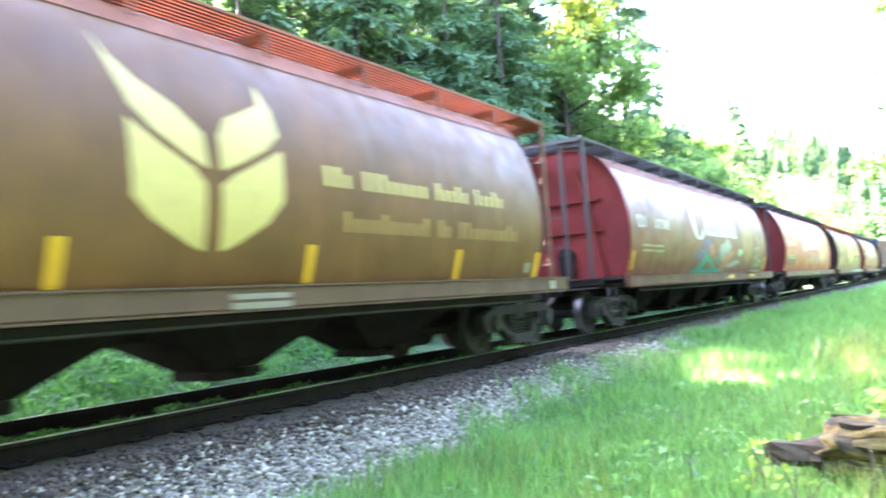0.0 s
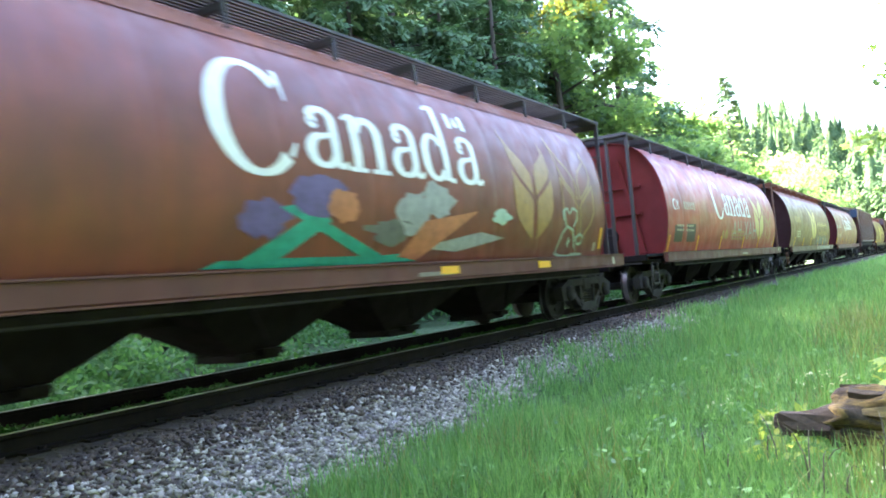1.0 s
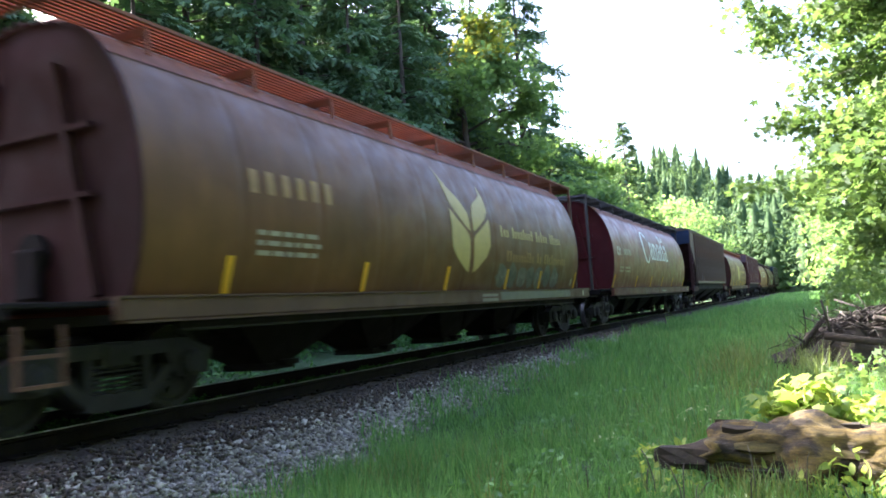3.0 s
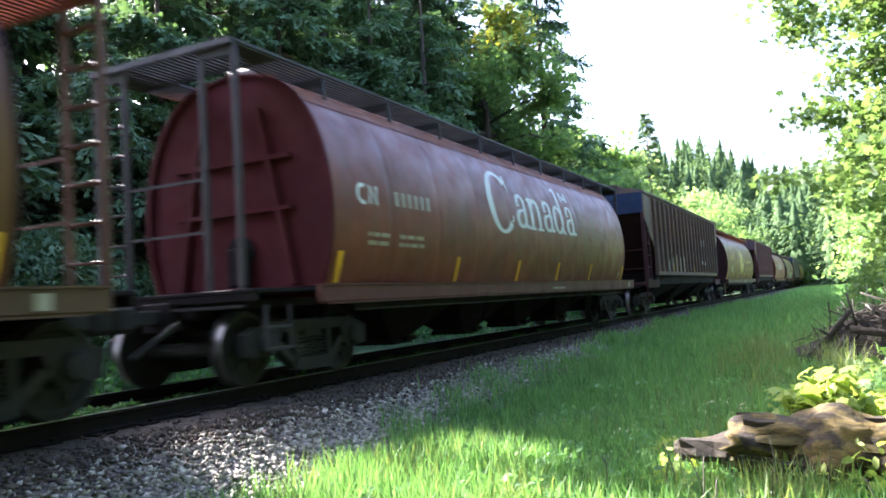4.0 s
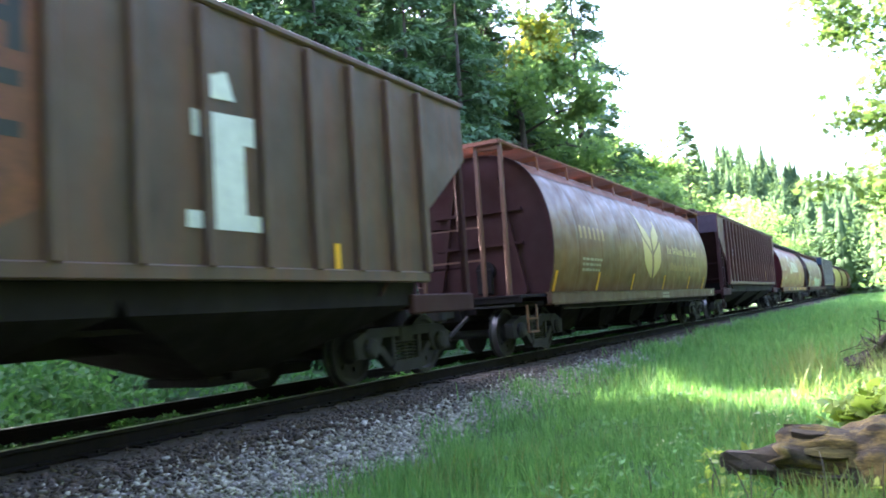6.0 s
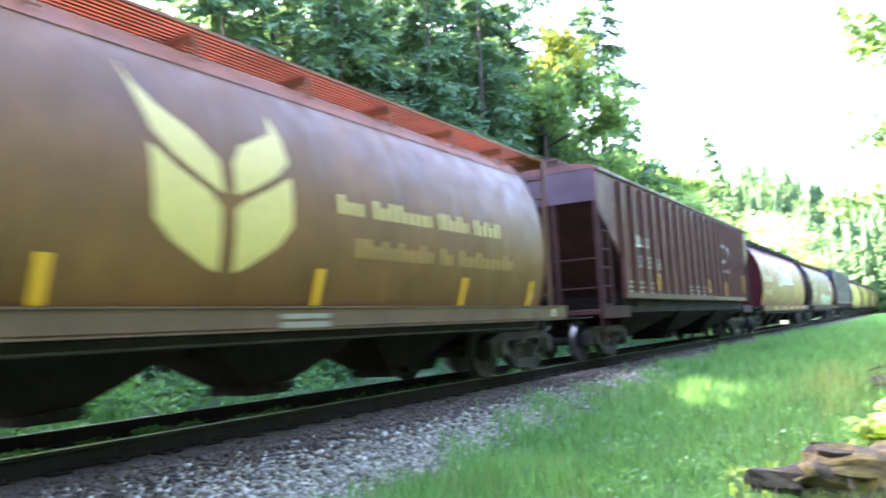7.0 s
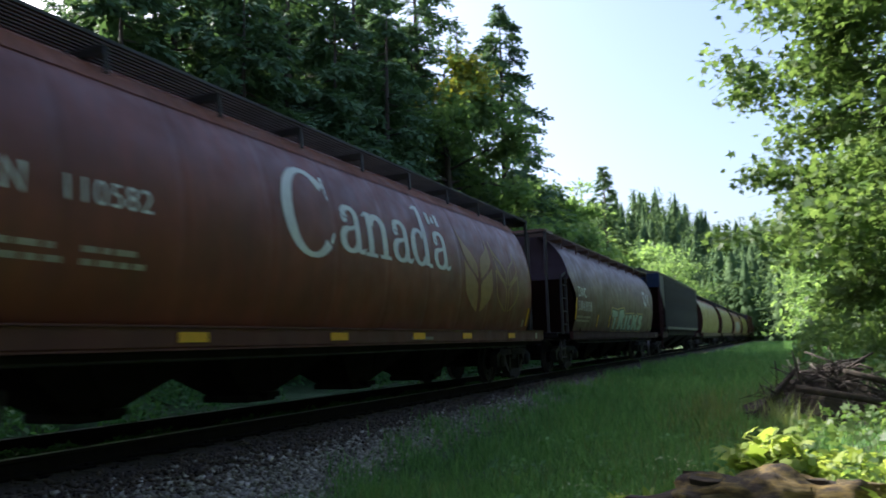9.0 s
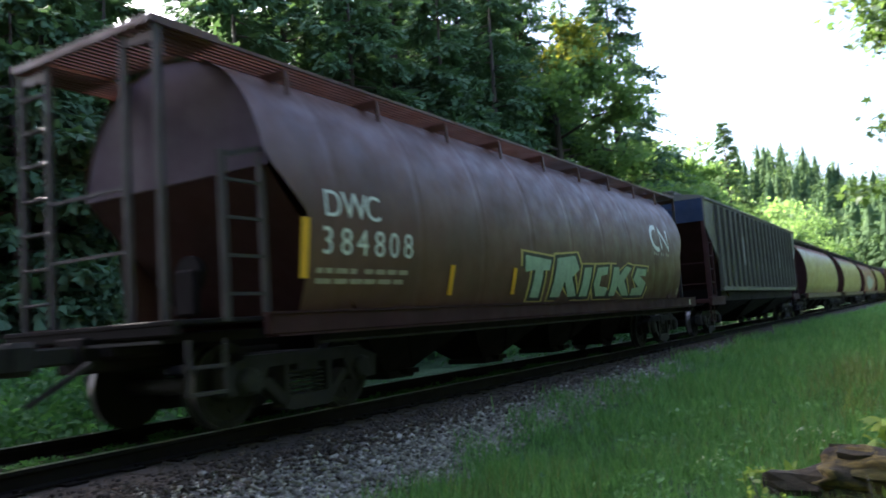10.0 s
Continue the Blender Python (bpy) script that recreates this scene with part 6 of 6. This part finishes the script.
    for k in range(7):
        u = 1.85 + k * 0.56
        on_skin("graffiti", [blob(u, 1.36 + 0.03 * (k % 2), 0.56, 0.46, 80 + k, 14, 0.22)], M_DULLSPRAY, d, None, 0.006 + 0.0004 * k, "dull grey sprayed tag")
        on_skin("graffiti", band([(u - 0.18, 1.22), (u - 0.14, 1.48), (u + 0.04, 1.34), (u + 0.16, 1.5), (u + 0.18, 1.22)], [0.04] * 5), M_BLACKSPRAY if k % 2 else M_GREYSPRAY, d, None, 0.0095)
    on_skin("graffiti", rect(1.5, 0.92, 4.6, 0.15), M_DULLSPRAY, d, 1.552)
    e = canada_car(M_REDBROWN, True, -2.3, "", 206, "dark red-brown cylindrical grain hopper car with white lettering", False, M_ENDMAROON, None, 4.95, (-6.9, -3.6, -0.94, 1.4, 3.85, 6.95), -5.45, 0.1)
    wheat(e, 3.0, 1.5, M_GHOST, 1.45, 1.7)
    f = ribbed_car("rusty grey ribbed hopper car with peeling lettering and graffiti", M_RUSTY, M_ENDBROWN, M_BLUE, M_RUSTY, True)
    r = random.Random(15)
    for i in range(8):
        u = -6.93 + (3 + i) * 0.77 + 0.05
        lo, hi = r.uniform(1.5, 2.2), r.uniform(3.3, 3.7)
        on_skin("rust_patch", [[(u, lo), (u + 0.3, lo - r.uniform(0, 0.3)), (u + 0.66, lo + r.uniform(0, 0.2)), (u + 0.66, hi), (u + 0.3, hi + r.uniform(-0.2, 0.15)), (u, hi - 0.1)]], M_RUSTSTAIN, f, 1.503, 0.0, "rust showing through the paint")
        for z in (2.95, 2.3):
            w = r.uniform(0.35, 0.5)
            bars = r.choice(([(0.1, 0, 0.13, 0.5), (0.1, 0.38, w, 0.12), (0.1, 0, w, 0.12)], [(0.1, 0, 0.13, 0.5), (0.42, 0, 0.13, 0.5), (0.2, 0.2, 0.25, 0.12)], [(0.1, 0, 0.13, 0.5), (0.1, 0, w, 0.13)]))
            for k, (a0, b0, w0, h0) in enumerate(bars):
                on_skin("peeling_letter", rect(u + a0, z + b0, w0, h0), M_BLACKSPRAY, f, 1.506 + 0.0005 * k, 0.0)
    for i, u in enumerate((-3.7, -3.15, -2.6, -2.1, -1.6)):
        on_skin("graffiti", [blob(u, 1.66 + 0.03 * (i % 2), 0.80, 0.70, 40 + i, 18, 0.10)], M_FADED if i in (0, 4) else M_CREAMSPRAY, f, 1.512, 0.0006 * i, "cream bubble graffiti")
        on_skin("graffiti", band([(u - 0.22, 1.45), (u - 0.12, 1.9), (u + 0.15, 1.86), (u + 0.12, 1.45)], [0.05] * 4), M_RUSTSTAIN if i % 2 else M_FADED, f, 1.516)
    on_skin("graffiti", [blob(-4.7, 1.6, 0.4, 0.45, 48, 14, 0.3)], M_GREYSPRAY, f, 1.511)
    on_skin("initial_mark", rect(2.85, 1.75, 1.0, 0.16) + rect(3.1, 1.9, 0.5, 0.75) + [[(2.95, 2.6), (3.75, 2.6), (3.75, 2.9), (2.95, 2.85)]] + [[(3.2, 3.0), (3.5, 3.02), (3.4, 3.3), (3.15, 3.2)]], M_WHITE, f, 1.512, 0, "white painted letter")
    stickers(f, (-6.75,), 1.75, "tall_sticker", 1.515)
    stickers(f, (-4.0, 0.5, 5.0), 1.5, "sticker", 1.515)
    g = wheat_car(True, -0.9, 1.6, 207, WHEAT_LABEL, (-6.9, -4.4, -1.77, 1.3, 4.4, 6.6))
    h = ribbed_car("brown ribbed covered hopper car with white stencils", M_BROWN, M_ENDBROWN, M_PURPLE, M_BROWN, True)
    for k, u in enumerate((-6.02, -5.72, -5.26)):
        on_skin("mark", band([(u, 2.75), (u, 2.5), (u + 0.25, 2.5), (u + 0.28, 2.72)], [0.07] * 4), M_WHITE, h, 1.506)
    for ch, u in zip("138396", (-6.07, -5.76, -5.30, -4.99, -4.53, -4.22)):
        lettering("number", ch, h, u, 2.0, 0.40, M_WHITE, 1.506)
    for u, w in ((-6.6, 0.55), (-5.9, 0.6), (-4.9, 0.55), (-1.33, 0.42), (-0.5, 0.5), (0.48, 0.42), (1.42, 0.35), (4.78, 0.3), (5.55, 0.3), (6.3, 0.35)):
        small_print(h, u, 1.62, 3, w, M_FADED, int(u * 10), 1.504)
    stickers(h, (-6.8,), 1.85, "tall_sticker", 1.512)
    stickers(h, (-4.27, -1.40, 1.21, 3.71), 1.70, "sticker", 1.512)
    stickers(h, (6.78,), 1.9, "tall_sticker", 1.512)
    path = [(4.05, 3.10), (3.55, 3.10), (3.40, 3.02), (3.36, 2.85), (3.40, 2.66), (3.55, 2.57), (4.05, 2.57), (4.18, 2.66), (4.20, 2.95), (4.28, 3.07), (4.40, 3.06), (4.55, 2.88), (4.70, 2.66), (4.82, 2.57), (4.94, 2.64), (4.97, 2.8), (4.97, 3.12)]
    q = band(path, [0.12] * len(path))
    on_skin("emblem", q, M_WHITE, h, 1.506, 0, "white line emblem")
    letter_bars(h, 3.4, 5.1, 2.2, 0.15, M_WHITE, 77, 1.506, (3, 2, 2))
    on_skin("stencil_panel", band([(3.6, 1.45), (4.3, 1.45), (4.3, 1.75), (3.6, 1.75), (3.6, 1.45)], [0.03] * 5), M_YELLOW, h, 1.505)
    i = canada_car(M_REDBROWN, True, -2.6, "110582", 208, "dark maroon cylindrical grain hopper car with white lettering", True, M_ENDMAROON, None, 4.95, (-4.17, -1.44, 0.97, 3.0, 5.5), -5.75)
    wheat(i, 3.0, 1.5, M_TAN, 1.45, 1.6)
    wheat(i, 4.7, 1.4, M_TAN, 1.5, 1.4, True)
    j = cylinder_car("brown round-sided hopper car with mint graffiti", M_TAUPE, M_ENDBROWN, M_DARKROOF, M_TAUPE, M_ENDBROWN, M_POST, True, True)
    for ch, u in zip("DWC", (-6.55, -6.24, -5.84)):
        lettering("mark", ch, j, u, 2.10, 0.42, M_WHITE)
    for ch, u in zip("384808", (-6.6, -6.29, -6.01, -5.7, -5.42, -5.13)):
        lettering("number", ch, j, u, 1.70, 0.42, M_WHITE)
    small_print(j, -6.65, 1.5, 2, 0.7, M_FADED, 91)
    small_print(j, -5.85, 1.5, 2, 0.8, M_FADED, 92)
    for name_mat, grow, off in ((M_CREAM, 0.16, 0.004), (M_BLACKSPRAY, 0.10, 0.0055), (M_MINT, 0.0, 0.007)):
        tag = [[(0.0, 1), (0.95, 0.92), (0.9, 0.66), (0.66, 0.66), (0.60, 0.0), (0.28, 0.0), (0.36, 0.66), (0.0, 0.6)],
               [(1.05, 0.0), (1.2, 0.98), (1.95, 1.08), (2.15, 0.72), (1.85, 0.5), (2.15, 0.02), (1.8, 0.0), (1.55, 0.4), (1.42, 0.0)],
               [(2.3, 0.0), (2.4, 0.78), (2.75, 0.8), (2.65, 0.0)],
               [(2.9, 0.35), (3.05, 0.8), (3.6, 0.85), (3.55, 0.62), (3.25, 0.58), (3.2, 0.28), (3.65, 0.24), (3.6, 0.0), (3.1, 0.0)],
               [(3.8, 0.0), (3.9, 0.85), (4.2, 0.85), (4.25, 0.6), (4.6, 0.9), (4.95, 0.85), (4.55, 0.45), (4.95, 0.0), (4.55, 0.0), (4.2, 0.3), (4.1, 0.0)],
               [(5.05, 0.0), (5.1, 0.22), (5.5, 0.26), (5.1, 0.5), (5.3, 0.86), (5.95, 0.84), (5.9, 0.62), (5.5, 0.62), (5.95, 0.4), (5.8, 0.0)]]
        for p in tag:
            cx, cz = sum(a for a, b in p) / len(p), sum(b for a, b in p) / len(p)
            q = [(a + (grow * (1 if a > cx else -1)), b + grow * (1 if b > cz else -1) * 0.8) for a, b in p]
            on_skin("graffiti", [[(-1.85 + a, max(1.13, 1.2 + b * 0.66)) for a, b in q]], name_mat, j, None, off, "outlined mint block letter")
    q = arc(5.05, 2.5, 0.36, 0.26, 70, 290, 0.11, 0.1) + band([(5.35, 2.27), (5.37, 2.73), (5.9, 2.27), (5.95, 2.73)], [0.1] * 4)
    on_skin("emblem", q, M_WHITE, j, None, 0.006, "white line emblem")
    letter_bars(j, 4.7, 5.9, 2.1, 0.08, M_FADED, 93, None, (3, 2, 2))
    stickers(j, (-6.85,), 1.75, "tall_sticker")
    stickers(j, (-4.0, -2.2), 1.45)
    named = [a, b, c, d, e, f, g, h, i, j]
    while len(gaps) < 22:
        gaps.append(gaps[-1] + 18.25)
    far = "distant covered hopper car of the freight train"
    kinds = "rooxorxooro"
    for n, kind in enumerate(kinds):
        if kind == "r":
            car = ribbed_car("grey weathered ribbed hopper car" if n == 0 else far, M_GREYCAR if n % 2 == 0 else M_BROWN, M_ENDBROWN, M_BLUE if n == 0 else M_PURPLE, M_GREYCAR, n < 1)
            if n == 0:
                on_skin("faded_emblem", [blob(-3.2, 2.6, 1.4, 0.9, 60, 14, 0.2), blob(3.5, 2.6, 1.0, 0.8, 61, 14, 0.2)], M_GREYSPRAY, car, 1.504)
        else:
            car = cylinder_car(far, M_OLIVECAST if kind == "o" else M_REDBROWN, M_ENDBROWN, M_RUSTBAND, M_DARKROOF, M_SILL, M_POST, False)
            if kind == "x":
                on_skin("graffiti", [blob(0, 1.9, 8.0, 1.3, 70 + n, 30, 0.2)], M_GREYSPRAY, car)
        named.append(car)
    for k, car in enumerate(named):
        CARS.append((car, (gaps[k] + gaps[k + 1]) / 2))


make_train()


def motions():
    ts = [0.0, 1 / 30, 2 / 30, 0.1] + [0.5 * k for k in range(1, 20)] + [9.9, 10 - 2 / 30, 10 - 1 / 30, 10.0]
    for car, y in CARS:
        walk(car, [(t, pose(0, y - SPEED * t, 0)) for t in ts])
    step = math.degrees(SPEED / FPS / 0.42)
    for w, y in WHEELS:
        walk(w, [(k / FPS, pose(0, y, 0.425, step * k, 0, 0)) for k in range(301)])


motions()
